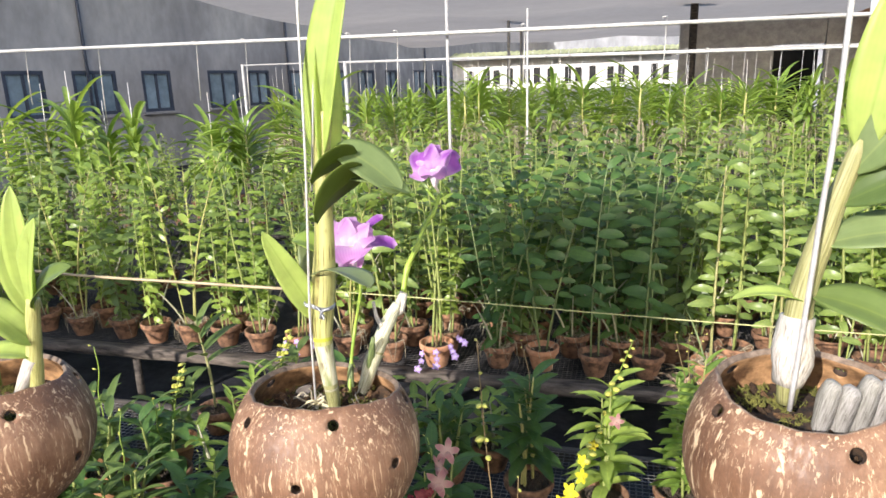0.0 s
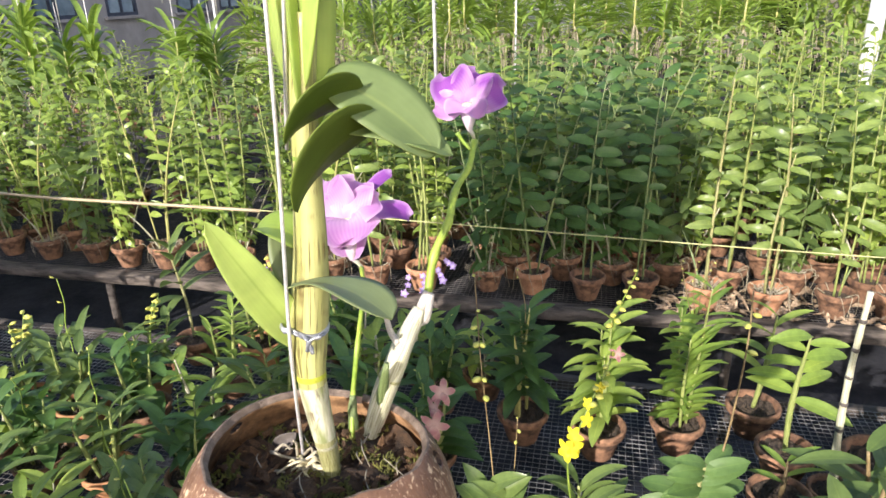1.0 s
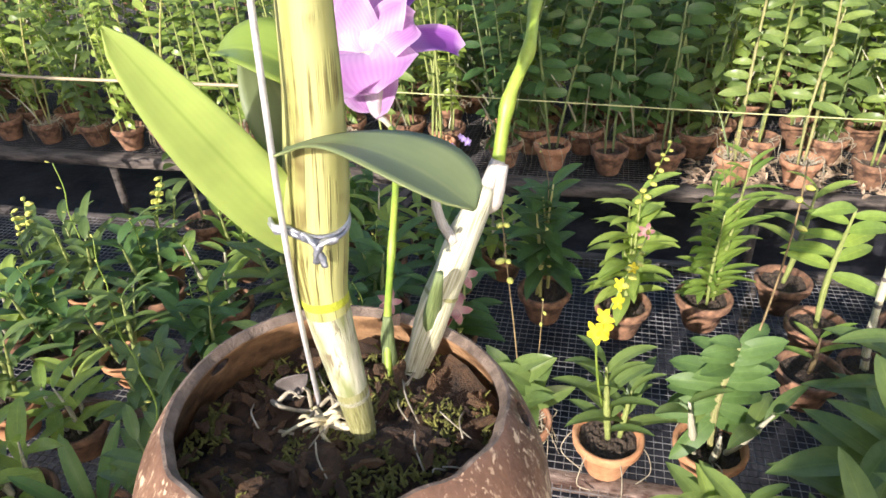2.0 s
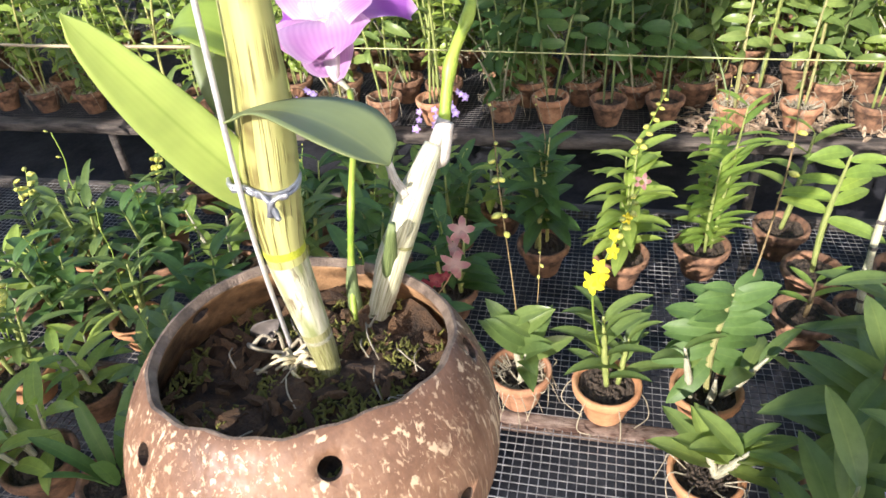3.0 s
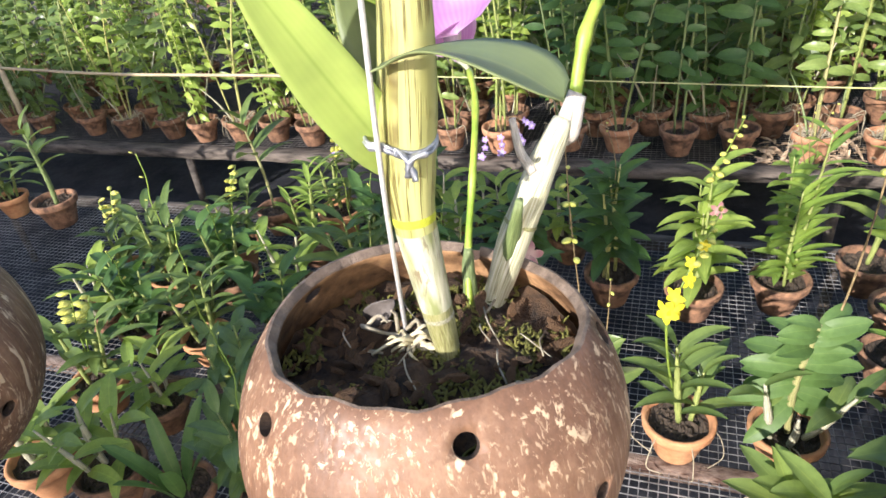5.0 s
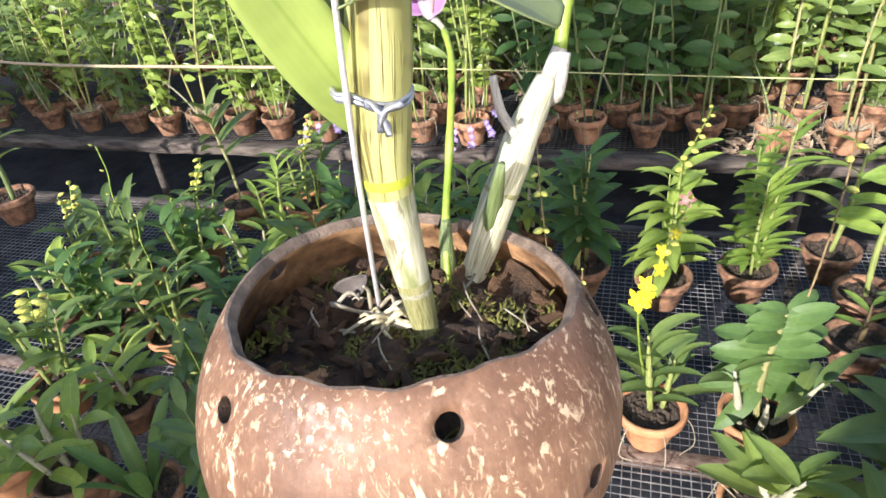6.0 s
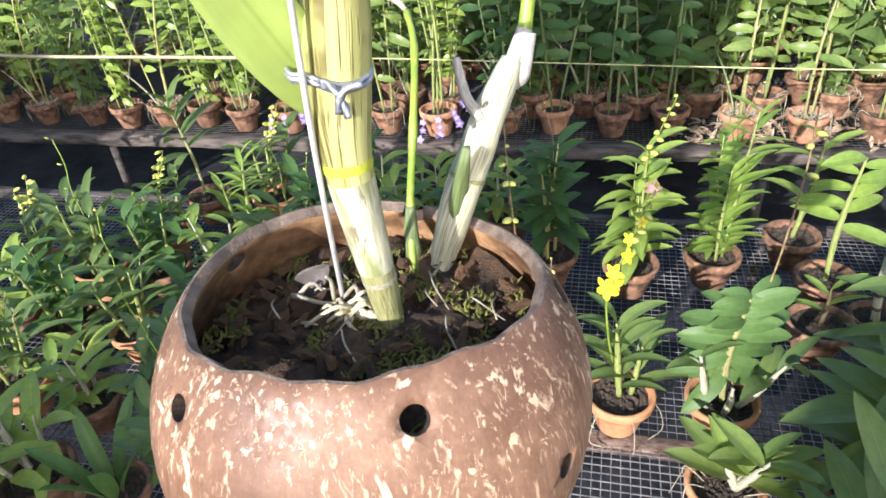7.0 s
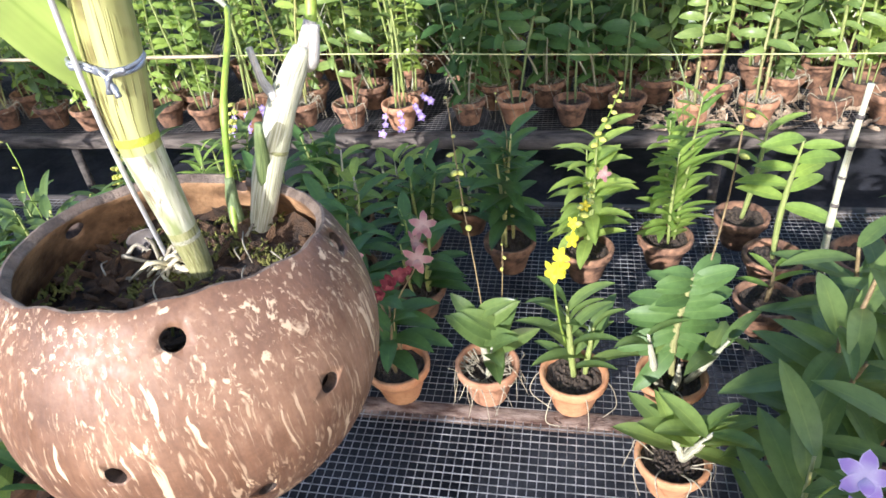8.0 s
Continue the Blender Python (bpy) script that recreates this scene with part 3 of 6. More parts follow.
white_house = thing("building", pose(0, 0, 0), "low white sunlit building with a pale green roof", "building")
g = Geo()
g.box((-1.95, 24.0, 1.2), (7.6, 0.3, 2.4))
part("wall", g.mesh("white_wall", M_WHITEWALL, False), white_house)
g = Geo()
xs = np.linspace(-5.8, 1.9, 155)
crest = np.array([[(x, y, z + 0.035 * abs(math.sin(x * 15.7)) + dz) for x in xs] for y, z, dz in ((23.38, 2.47, 0), (24.3, 2.64, 0), (24.3, 2.64, -0.05), (23.38, 2.47, -0.05))])
g.grid(crest)
part("roof", g.mesh("ribbed_roof", M_TILE, False), white_house, "ribbed pale green roof")
g = Geo()
g.box((-1.95, 23.40, 2.42), (7.7, 0.06, 0.07))
part("gutter", g.mesh("gutter", M_PIPE, False), white_house)
for i in range(15):
    g = Geo()
    g.box((-5.1 + 0.47 * i + (0.12 if i % 3 == 1 else 0), 23.82, 1.80), (0.20, 0.08, 0.46 + 0.08 * (i % 2)))
    part("window", g.mesh("narrow_window", M_DARK, False), white_house, "narrow dark window")

far_house = thing("building", pose(0, 0, 0), "distant plain grey building beyond the nursery", "building")
g = Geo()
g.box((4.0, 34.0, 3.2), (40, 0.4, 6.4))
part("wall", g.mesh("far_wall", M_WALL, False), far_house)
for x in (-6.5, -4.0, -1.5, 1.0, 3.5, 6.0, 9.0, 12.0):
    g = Geo()
    g.box((x, 33.78, 4.6), (0.9, 0.08, 1.0))
    part("window", g.mesh("far_window", M_FRAME, False), far_house, "small dark window")

shed = thing("shed", pose(0, 0, 0), "grey open shed with a dark doorway and red roof strip", "shed")
g = Geo()
g.box((2.36, 17.0, 1.5), (2.0, 0.2, 3.0))
g.box((3.87, 17.0, 2.63), (1.02, 0.2, 0.74))
g.box((8.4, 17.0, 1.5), (8.0, 0.2, 3.0))
part("wall", g.mesh("shed_wall", M_PIPE, False), shed)
# near-black sheet behind the gap stands for the dim inside of the shed
g = Geo()
g.box((3.87, 18.2, 1.1), (1.4, 0.1, 2.3))
part("doorway", g.mesh("doorway", M_DARK, False), shed, "near-black sheet for the shade inside the doorway")
g = Geo()
g.box((7.2, 16.2, 2.85), (4.6, 1.4, 0.06))
part("roof", g.mesh("shed_roof", M_POT, False), shed, "faded red roof strip")



def left_of(y):
    return -6.4 if y < 24 else -6.4 + 0.26 * (y - 24)


g = Geo()
n = 40
xs, ys = np.linspace(0, 1, n), np.linspace(7.5, 21.0, 30)
sheet = np.array([[(x, y, 3.2 - 0.022 * (y - 7.5) - 0.10 * abs(math.sin(x * 0.8)) - 0.07 * abs(math.sin(y * 0.65))) for x in left_of(y) + (16.5 - left_of(y)) * xs] for y in ys])
g.grid(sheet)
net = solo("shade_net", g.mesh("shade_net", M_NET), "grey shade net sagging over the far rows", "shade net", kind="structure")


def post(name, x, y, h, r, mat, cap=False, label="", lean=0.0):
    t = thing(name, pose(x, y, 0), label, "post", "net posts")
    g = Geo()
    g.tube([(0, 0, 0), (lean * 0.5, 0, h / 2), (lean, 0, h)], [r, r, r], 10)
    part("pole", g.mesh("pole", mat), t)
    if cap:
        g = Geo()
        g.lathe([(0.0, h), (r * 4, h - 0.01), (r * 4.4, h + 0.03), (r * 3, h + 0.07), (0.0, h + 0.08)], 14)
        part("cap", g.mesh("cap", M_DARK), t, "dark round cap under the net")
    return t


post("net_post", -2.3, 15.0, 3.05, 0.035, M_PIPE, True, "thin white post with a dark cap holding the net")
post("net_post", -2.25, 16.6, 3.05, 0.035, M_PIPE, True, "thin white post with a dark cap holding the net")
post("net_post", 1.35, 13.8, 3.1, 0.07, M_CONC, True, "grey post with a dark cap holding the net")
post("net_post", -0.90, 4.05, 2.9, 0.010, M_PIPE, False, "thin white pipe post beside the bench")
post("net_post", -0.60, 5.3, 2.2, 0.007, M_PIPE, False, "thin white pipe post behind the bench")
post("net_post", 1.50, 4.6, 2.9, 0.045, M_WHITEWALL, False, "stout white post beside the bench", -0.02)

# hanging rails with hooks
def rail(name, y, z, x0, x1, r, hooks):
    t = thing("hanging_rail", pose(0, 0, 0), "white pipe rail with wire hooks over the plants", "rail", "hanging rails")
    g = Geo()
    g.tube([(x0, y, z + 0.02), ((x0 + x1) / 2, y, z - 0.01), (x1, y, z - 0.03)], [r] * 3, 10)
    part("pipe", g.mesh("pipe", M_PIPE), t)
    for x, drop in hooks:
        g = Geo()
        top = [(x + 0.012 * math.sin(a), y - r * 1.5 * math.cos(a), z + r * 1.4 * math.cos(a * 0.5)) for a in np.linspace(-2.2, 2.2, 7)]
        g.tube(top + [(x + 0.006, y, z - drop * 0.5), (x, y, z - drop)], [0.0035] * 9, 5)
        part("hook", g.mesh("hook", M_WIRE), t)
    return t


rail("rail", 4.0, 1.975, -4.6, 2.6, 0.011, [(-3.9, 0.35), (-3.3, 0.5), (-2.55, 0.35), (-2.2, 0.42), (-1.5, 0.3), (-1.2, 0.36), (-0.45, 0.3), (0.3, 0.3)])
rail("rail", 5.6, 1.86, -2.2, 4.0, 0.010, [(-1.5, 0.25), (-0.4, 0.25), (0.7, 0.25)])
rail("rail", 7.3, 1.93, -4.2, 5.0, 0.008, [(-1.5, 0.25), (0.7, 0.25)])
rail("rail", 0.49, 2.35, -2.2, 2.2, 0.012, [(-1.2, 0.1), (0.9, 0.1)])
for x, y, h in ((-2.2, 0.49, 2.40), (2.2, 0.49, 2.35), (-4.6, 4.0, 2.0), (2.6, 4.0, 1.98), (-2.2, 5.6, 1.89), (4.0, 5.6, 1.85), (-4.2, 7.3, 1.96), (5.0, 7.3, 1.92)):
    post("rail_post", x, y, h, 0.016, M_PIPE, False, "white pipe post carrying a hanging rail")


# ---- potted orchids ----
def pot_mesh(r, h, mat, holes=True, n=22):
    g = Geo()
    rb = r * 0.60
    g.lathe([(0.001, 0.0), (rb * 0.96, 0.0), (rb, 0.004), (r * 0.80, h * 0.55), (r * 0.90, h * 0.74), (r * 0.985, h * 0.77), (r, h * 0.80),
             (r * 1.02, h * 0.97), (r * 0.99, h), (r * 0.90, h), (r * 0.86, h * 0.93), (r * 0.82, h * 0.78), (r * 0.70, h * 0.6), (0.001, h * 0.58)], n)
    return g.mesh("pot", mat)


def soil_mesh(r, h, seed, mat):
    """Crumbly pot filling: a disc whose surface rises and falls in small lumps."""
    g = Geo()
    rng = random.Random(seed)
    ang = np.linspace(0, 2 * np.pi, 30, endpoint=False)
    rows = [[(q * r * math.cos(a + 0.1 * j), q * r * math.sin(a + 0.1 * j), h + rng.choice((-0.005, -0.002, 0.0, 0.002, 0.006)) + rng.uniform(-0.001, 0.001)) for a in ang] for j, q in enumerate(np.linspace(0.84, 0.06, 13))]
    b = g.grid(np.array(rows), True)
    g.poly([b + 12 * 30 + j for j in range(30)])
    return g.mesh("substrate", mat, False)


POTS = [pot_mesh(0.078, 0.105, M_POT), pot_mesh(0.078, 0.105, M_POT_OLD_SHADED), pot_mesh(0.082, 0.118, M_POT_DULL), pot_mesh(0.082, 0.118, M_POT_OLD_SHADED)]
SOILS = [soil_mesh(0.078, 0.086, s, M_POT_SOIL) for s in (1, 2, 3)]


def leaf_set(name, mat, seed, length, width, n=3, ns=7, nw=4, bend=0.7, fold=0.3, blunt=0.7, peak=0.42):
    rng = random.Random(seed)
    return [leaf_mesh(name, mat, length=length * rng.uniform(0.88, 1.12), width=width * rng.uniform(0.9, 1.1), bend=bend * rng.uniform(0.6, 1.35),
                      fold=fold, twist=rng.uniform(-0.35, 0.35), ns=ns, nw=nw, blunt=blunt, wave=0.03, peak=peak) for _ in range(n)]


def cane_points(base, h, az, lean, bow, rng, k=9):
    """A cane that leaves base and leans to az."""
    s = np.linspace(0, 1, k)
    d = np.array((math.cos(radians(az)), math.sin(radians(az)), 0))
    sw = np.array((-d[1], d[0], 0)) * rng.uniform(-0.03, 0.03) * h
    return np.array([np.array(base) + d * (lean * h * q + bow * h * q * q) + sw * math.sin(q * 4) + np.array((0, 0, h * q)) for q in s])


def add_cane(owner, base, h, az=0, lean=0.1, bow=0.0, r=0.006, leaves=14, ll=0.09, lw=0.03, start=0.3, face=None, mat=None, cane=None, tilt=(0, 0, 1),
             rng=None, pieces=None, up=(0.85, 0.35), bend=0.8, droop=0.0, two=True, ns=5, nw=2, blunt=0.75, fold=0.3, name="cane", taper=0.5, end=1.0, loose=1.5, skip=0.0):
    """One cane with its leaves: separate leaf objects when pieces (leaf meshes) are given, else one joined foliage."""
    pts = cane_points(base, h, az, lean, bow, rng)
    fine = smooth_path(pts, 3)
    k = len(fine)
    q = np.linspace(0, 1, k)
    rad = r * (0.75 + 0.5 * np.sin(np.pi * np.clip(q * 1.1, 0, 1))) * (1 - taper * q)
    rad[1::3] *= 1.12
    g = Geo()
    g.tube(fine, rad, 7)
    body = part(name, g.mesh(name, cane), owner)
    face = rng.uniform(0, 180) if face is None else face
    fol = Geo()
    for i in range(leaves):
        s = start + (end - start) * i / max(1, leaves - 1)
        f = s * (k - 1)
        i0 = min(int(f), k - 2)
        p = fine[i0] + (fine[i0 + 1] - fine[i0]) * (f - i0)
        side = face + (180 if i % 2 else 0) + rng.uniform(-22, 22) * (loose if pieces else 2.6) if two else rng.uniform(0, 360)
        el = up[1] + (up[0] - up[1]) * s + rng.uniform(-0.2, 0.2)
        w = Vector((math.cos(radians(side)) * math.cos(el), math.sin(radians(side)) * math.cos(el), math.sin(el)))
        size = (0.75 + 0.35 * math.sin(math.pi * (0.15 + 0.75 * s))) * (rng.uniform(0.85 - skip, 1.12) if pieces else rng.uniform(0.62, 1.22))
        m = aim(Vector(p), w, Vector(tilt) + (Vector((skip * rng.uniform(-2, 2), skip * rng.uniform(-2, 2), 0)) if pieces else Vector((rng.uniform(-0.7, 0.7), rng.uniform(-0.5, 0.5), rng.uniform(-0.3, 0.3)))))
        if not pieces and rng.random() < 0.14:
            continue
        if pieces and rng.random() < skip:
            continue
        if pieces:
            part("leaf", rng.choice(pieces), body, "", m @ Matrix.Scale(size, 4))
        else:
            lp = leaf_points(ll * size, lw * size, bend * rng.uniform(0.5, 1.5), fold, rng.uniform(-0.5, 0.5), ns, nw, blunt)
            fol.grid(moved(lp, m))
    if not pieces and leaves:
        part("foliage", fol.mesh("foliage", mat), body)
    return fine


def bloom_mesh(name, mat, lip, size, seed=0, n=5, wide=0.62, cup=0.5):
    """Orchid bloom facing +z: petals round a lip."""
    rng = random.Random(seed)
    g = Geo()
    for i in range(n):
        a = 2 * math.pi * i / n + rng.uniform(-0.12, 0.12)
        w = Vector((math.cos(a), math.sin(a), 0.25 * cup))
        m = aim((0, 0, 0), w, (0, 0, 1))
        g.grid(moved(leaf_points(size * 0.52, size * wide * 0.52, cup * rng.uniform(0.3, 1.0), 0.15, 0, 4, 2, 0.5, 0.05), m))
    g.grid(moved(leaf_points(size * 0.36, size * 0.30, 1.1, -0.5, 0, 4, 2, 0.45), aim((0, 0, size * 0.02), (0, -0.6, 0.8), (0, 0.8, 0.6))), mat=1)
    return g.mesh(name, [mat, lip])


def spike(owner, pts, r, stem_mat, blooms, name="flower_spike"):
    """A flower stem through pts carrying blooms: (fraction, mesh, scale, facing)."""
    fine = smooth_path(pts, 5)
    g = Geo()
    g.tube(fine, np.linspace(r, r * 0.6, len(fine)), 6)
    st = part(name, g.mesh(name, stem_mat), owner)
    for s, mesh, sc, facing in blooms:
        p = fine[min(int(s * (len(fine) - 1)), len(fine) - 1)]
        f = Vector(facing).normalized()
        up = Vector((0, 0, 1)) - f * f.z
        up = up.normalized() if up.length > 0.1 else Vector((0, 1, 0))
        m = Matrix.Translation(Vector(p) + f * 0.01) @ Matrix((up.cross(f), up, f)).transposed().to_4x4() @ Matrix.Scale(sc, 4)
        part("bloom", mesh, st, "", m)
    return st


B_YEL = bloom_mesh("yellow_bloom", M_YELLOW, M_YELLOW, 0.055, 1)
_g = Geo()
_g.lathe([(0.0008, -0.008), (0.0035, -0.004), (0.0075, 0.004), (0.0080, 0.011), (0.0052, 0.019), (0.0016, 0.024), (0.0002, 0.025)], 9, 0, (1.0, 0.8))
B_BUD = _g.mesh("bud", M_BUD)
B_PUR = bloom_mesh("purple_bloom", M_PETAL, M_LIP, 0.06, 6)
B_PINK = bloom_mesh("pink_bloom", M_PINK, M_PINK, 0.05, 3, 5, 0.5, 1.2)
B_RED = bloom_mesh("red_bloom", M_RED, M_RED, 0.030, 4, 5, 0.8, 1.2)
B_VIO = bloom_mesh("violet_bloom", M_VIOLET, M_VIOLET, 0.055, 5)

LS_BROAD = leaf_set("broad_leaf", M_LEAF_TALL, 11, 0.125, 0.043, bend=0.55, fold=0.28, ns=8)
LS_LIGHT = leaf_set("light_leaf", M_LEAF_LIGHT, 12, 0.13, 0.036, bend=0.75, ns=8)
LS_ARCH = leaf_set("arching_leaf", M_LEAF, 18, 0.125, 0.030, n=4, bend=1.0, fold=0.3, ns=8)
LS_MID = leaf_set("mid_leaf", M_LEAF, 13, 0.12, 0.034, bend=0.9)
LS_DARK = leaf_set("dark_leaf", M_LEAF_DARK, 14, 0.13, 0.042, bend=0.8)
LS_FAN = leaf_set("fan_leaf", M_LEAF_SATIN, 17, 0.108, 0.036, n=5, bend=0.8, fold=0.25, ns=8, blunt=0.6)
LS_BIG = leaf_set("big_leaf", M_LEAF, 15, 0.145, 0.042, bend=0.6, ns=9)
LS_WIDE = leaf_set("wide_leaf", M_LEAF, 29, 0.128, 0.048, bend=0.8, blunt=0.85, fold=0.28, ns=8)
LS_SUNNY = leaf_set("sunny_leaf", M_LEAF_BRIGHT, 20, 0.115, 0.036, bend=0.8)
LS_SMALL = leaf_set("small_leaf", M_LEAF_LIGHT, 19, 0.098, 0.025, bend=0.55)
LS_NARROW = leaf_set("narrow_leaf", M_LEAF_LIGHT, 16, 0.095, 0.021, bend=0.7)


def roots_over(owner, rng, n=7, r=0.078, h=0.105):
    for _ in range(n):
        a = rng.uniform(0, 6.28)
        d = np.array((math.cos(a), math.sin(a), 0))
        t = np.array((-d[1], d[0], 0)) * rng.uniform(-0.03, 0.03)
        pts = [d * r * 0.5 + (0, 0, h * 0.85), d * r * 0.98 + t * 0.4 + (0, 0, h * 1.04), d * r * 1.08 + t + (0, 0, h * 0.7), d * r * rng.uniform(0.85, 1.3) + 1.6 * t + (0, 0, h * rng.uniform(0.05, 0.4))]
        g = Geo()
        g.tube(smooth_path(pts, 4), np.linspace(0.0018, 0.0009, 13), 5)
        part("aerial_root", g.mesh("aerial_root", M_ROOT), owner, "pale aerial root")


def potted(name, x, y, label, seed, pot=0, scale=1.0, turn=0.0, group="potted orchids", category="orchid", z=BENCH):
    t = thing(name, pose(x, y, z, 0, 0, turn) @ Matrix.Scale(scale, 4), label, category, group)
    part("pot", POTS[pot], t, "weathered terracotta pot with shade put into its colour" if pot % 2 else "clean terracotta pot")
    part("substrate", SOILS[seed % 3], t)
    return t


def tangle_mesh(seed, n=60, r=0.075, h=0.10):
    rng = random.Random(seed)
    g = Geo()
    for _ in range(n):
        a, q = rng.uniform(0, 6.28), r * math.sqrt(rng.random())
        c = np.array((q * math.cos(a), q * math.sin(a), h - 0.012))
        d = np.array((rng.uniform(-1, 1), rng.uniform(-1, 1), rng.uniform(0.1, 1.0))) * rng.uniform(0.02, 0.05)
        e = np.array((rng.uniform(-1, 1), rng.uniform(-1, 1), rng.uniform(-0.8, 0.4))) * 0.035
        g.tube(smooth_path([c, c + d, c + d + e], 3), np.linspace(0.0022, 0.0010, 7), 4, False)
    return g.mesh("root_tangle", M_ROOT)


def litter(x0, x1, y0, y1, n, seed):
    """Curled dry scraps lying on the bench between the pots."""
    rng = random.Random(seed)
    g = Geo()
    for _ in range(n):
        p = Vector((rng.uniform(x0, x1), rng.uniform(y0, y1), BENCH + rng.uniform(0.004, 0.02)))
        a = rng.uniform(0, 6.28)
        w = Vector((math.cos(a), math.sin(a), rng.uniform(-0.1, 0.45)))
        g.grid(moved(leaf_points(rng.uniform(0.03, 0.09), rng.uniform(0.008, 0.026), rng.uniform(-1.2, 1.2), rng.uniform(0.2, 0.9), rng.uniform(-1, 1), 5, 2, 0.5), aim(p, w, (rng.uniform(-0.5, 0.5), -0.3, 1))))
    return solo("dry_litter", g.mesh("dry_litter", M_LITTER), "curled dry tan leaves and sheaths on the far bench", "litter", kind="stuff")


litter(0.3, 1.5, 2.90, 3.2, 330, 61)


# -- front bench, plants told apart --
SOIL_Z = 0.09
R = random.Random(7)

# clean pot, arching leaves and a yellow flower spike
p = potted("potted_orchid", 0.047, 1.440, "orchid in clean terracotta pot with arching leaves and yellow flowers", 1, 0, 1.0)
add_cane(p, (0, 0, SOIL_Z), 0.22, 200, 0.1, r=0.008, leaves=12, start=0.12, face=10, cane=M_CANE_GREEN, rng=R, pieces=LS_ARCH, up=(1.3, 0.6))
add_cane(p, (0.025, 0.01, SOIL_Z), 0.14, 20, 0.1, r=0.007, leaves=7, start=0.2, face=30, cane=M_CANE_GREEN, rng=R, pieces=LS_ARCH, up=(1.25, 0.55))
spike(p, [(-0.02, 0, SOIL_Z + 0.1), (-0.035, -0.02, 0.28), (-0.045, -0.04, 0.40), (-0.03, -0.03, 0.46), (0.0, 0.01, 0.53), (0.03, 0.04, 0.60)], 0.0028, M_STEM,
      [(0.50, B_YEL, 0.95, (-0.6, -1, 0.2)), (0.555, B_YEL, 0.8, (0.6, -1, 0.3)), (0.63, B_YEL, 0.75, (-0.5, -1, 0.2)), (0.71, B_YEL, 0.65, (0.7, -0.8, 0.3)), (0.79, B_YEL, 0.55, (-0.6, -1, 0.2)), (0.87, B_YEL, 0.45, (0.4, -1, 0.5)), (0.80, B_BUD, 0.9, (0.6, -1, 0.4)), (0.88, B_BUD, 0.8, (0.5, -1, 0.1)), (0.96, B_BUD, 0.7, (-0.5, -1, 0.3)), (0.76, B_BUD, 0.9, (0.3, -1, 0.4)), (0.84, B_BUD, 0.8, (-0.4, -1, 0.4)), (0.92, B_BUD, 0.7, (0.3, -1, 0.5)), (1.0, B_BUD, 0.6, (0, -0.5, 1))])
for i in range(4):
    g = Geo()
    a = 0.2 + i * 1.0
    d = np.array((math.cos(-a), math.sin(-a), 0))
    g.tube(smooth_path([d * 0.074 + (0, 0, 0.098), d * 0.092 + (0, 0, 0.07), d * 0.10 + (0, 0, 0.02), d * 0.06 + (0.01, -0.03, 0.004)], 5), [0.0014] * 16, 5)
    part("aerial_root", g.mesh("aerial_root", M_ROOT), p, "pale aerial root looped over the pot")

# broad low leaves, white roots over the pot rim, tall thin spike
p = potted("potted_orchid", -0.155, 1.450, "low broad-leaved orchid with white roots spilling over its pot", 2, 2, 0.92)
for az, h in ((30, 0.15), (150, 0.17), (270, 0.11)):
    add_cane(p, (0.02 * math.cos(az), 0.02 * math.sin(az), SOIL_Z), h, az, 0.25, r=0.009, leaves=6, start=0.5, face=az + 10, cane=M_CANE_OLD, rng=R, pieces=LS_WIDE, up=(1.0, 0.55), tilt=(0, -0.4, 0.8))
roots_over(p, R, 34)
part("root_tangle", tangle_mesh(12, 40), p, "dry grey root tangle")
spike(p, [(0.0, 0.02, SOIL_Z + 0.1), (-0.02, 0.05, 0.36), (-0.05, 0.09, 0.58), (-0.065, 0.1, 0.80)], 0.0022, M_STEM_DK,
      [(q, B_BUD, z, (w, -1, 0.2)) for q, z, w in ((0.58, 1.0, 0.4), (0.63, 1.15, -0.6), (0.66, 0.8, 0.5), (0.74, 1.0, -0.2), (0.78, 0.9, 0.7), (0.85, 0.8, -0.5), (0.90, 0.6, 0.4), (1.0, 0.5, 0.0))])
spike(p, [(0.03, 0.02, SOIL_Z + 0.1), (0.04, 0.05, 0.30), (0.045, 0.06, 0.45)], 0.0018, M_STEM_DK, [(0.8, B_BUD, 0.5, (0, -1, 0)), (0.9, B_BUD, 0.5, (0.5, -1, 0)), (1.0, B_BUD, 0.4, (0, -1, 0.5))])

# salmon flowers on dark stems
p = potted("potted_orchid", -0.372, 1.435, "orchid with salmon pink and deep red flowers in terracotta pot", 3, 0, 1.0)
for az in (60, 170, 300):
    add_cane(p, (0.02 * math.cos(az), 0.02 * math.sin(az), SOIL_Z), R.uniform(0.14, 0.2), az, 0.2, r=0.006, leaves=6, start=0.3, cane=M_STEM_DK, rng=R, pieces=LS_DARK)
spike(p, [(0, 0, SOIL_Z), (0.02, -0.01, 0.28), (0.08, 0.0, 0.40), (0.09, 0.05, 0.47)], 0.0022, M_STEM_DK,
      [(0.75, B_PINK, 1.4, (0.1, -1, 0.3)), (0.9, B_PINK, 1.2, (-0.8, -1, 0.3)), (1.0, B_PINK, 1.3, (0.5, -0.8, 0.6))])
spike(p, [(0.01, 0, SOIL_Z), (-0.03, -0.02, 0.28), (-0.06, 0.0, 0.42)], 0.0022, M_STEM_DK,
      [(0.8, B_PINK, 1.3, (-0.3, -1, 0.3)), (1.0, B_PINK, 1.1, (0.3, -1, 0.6))])
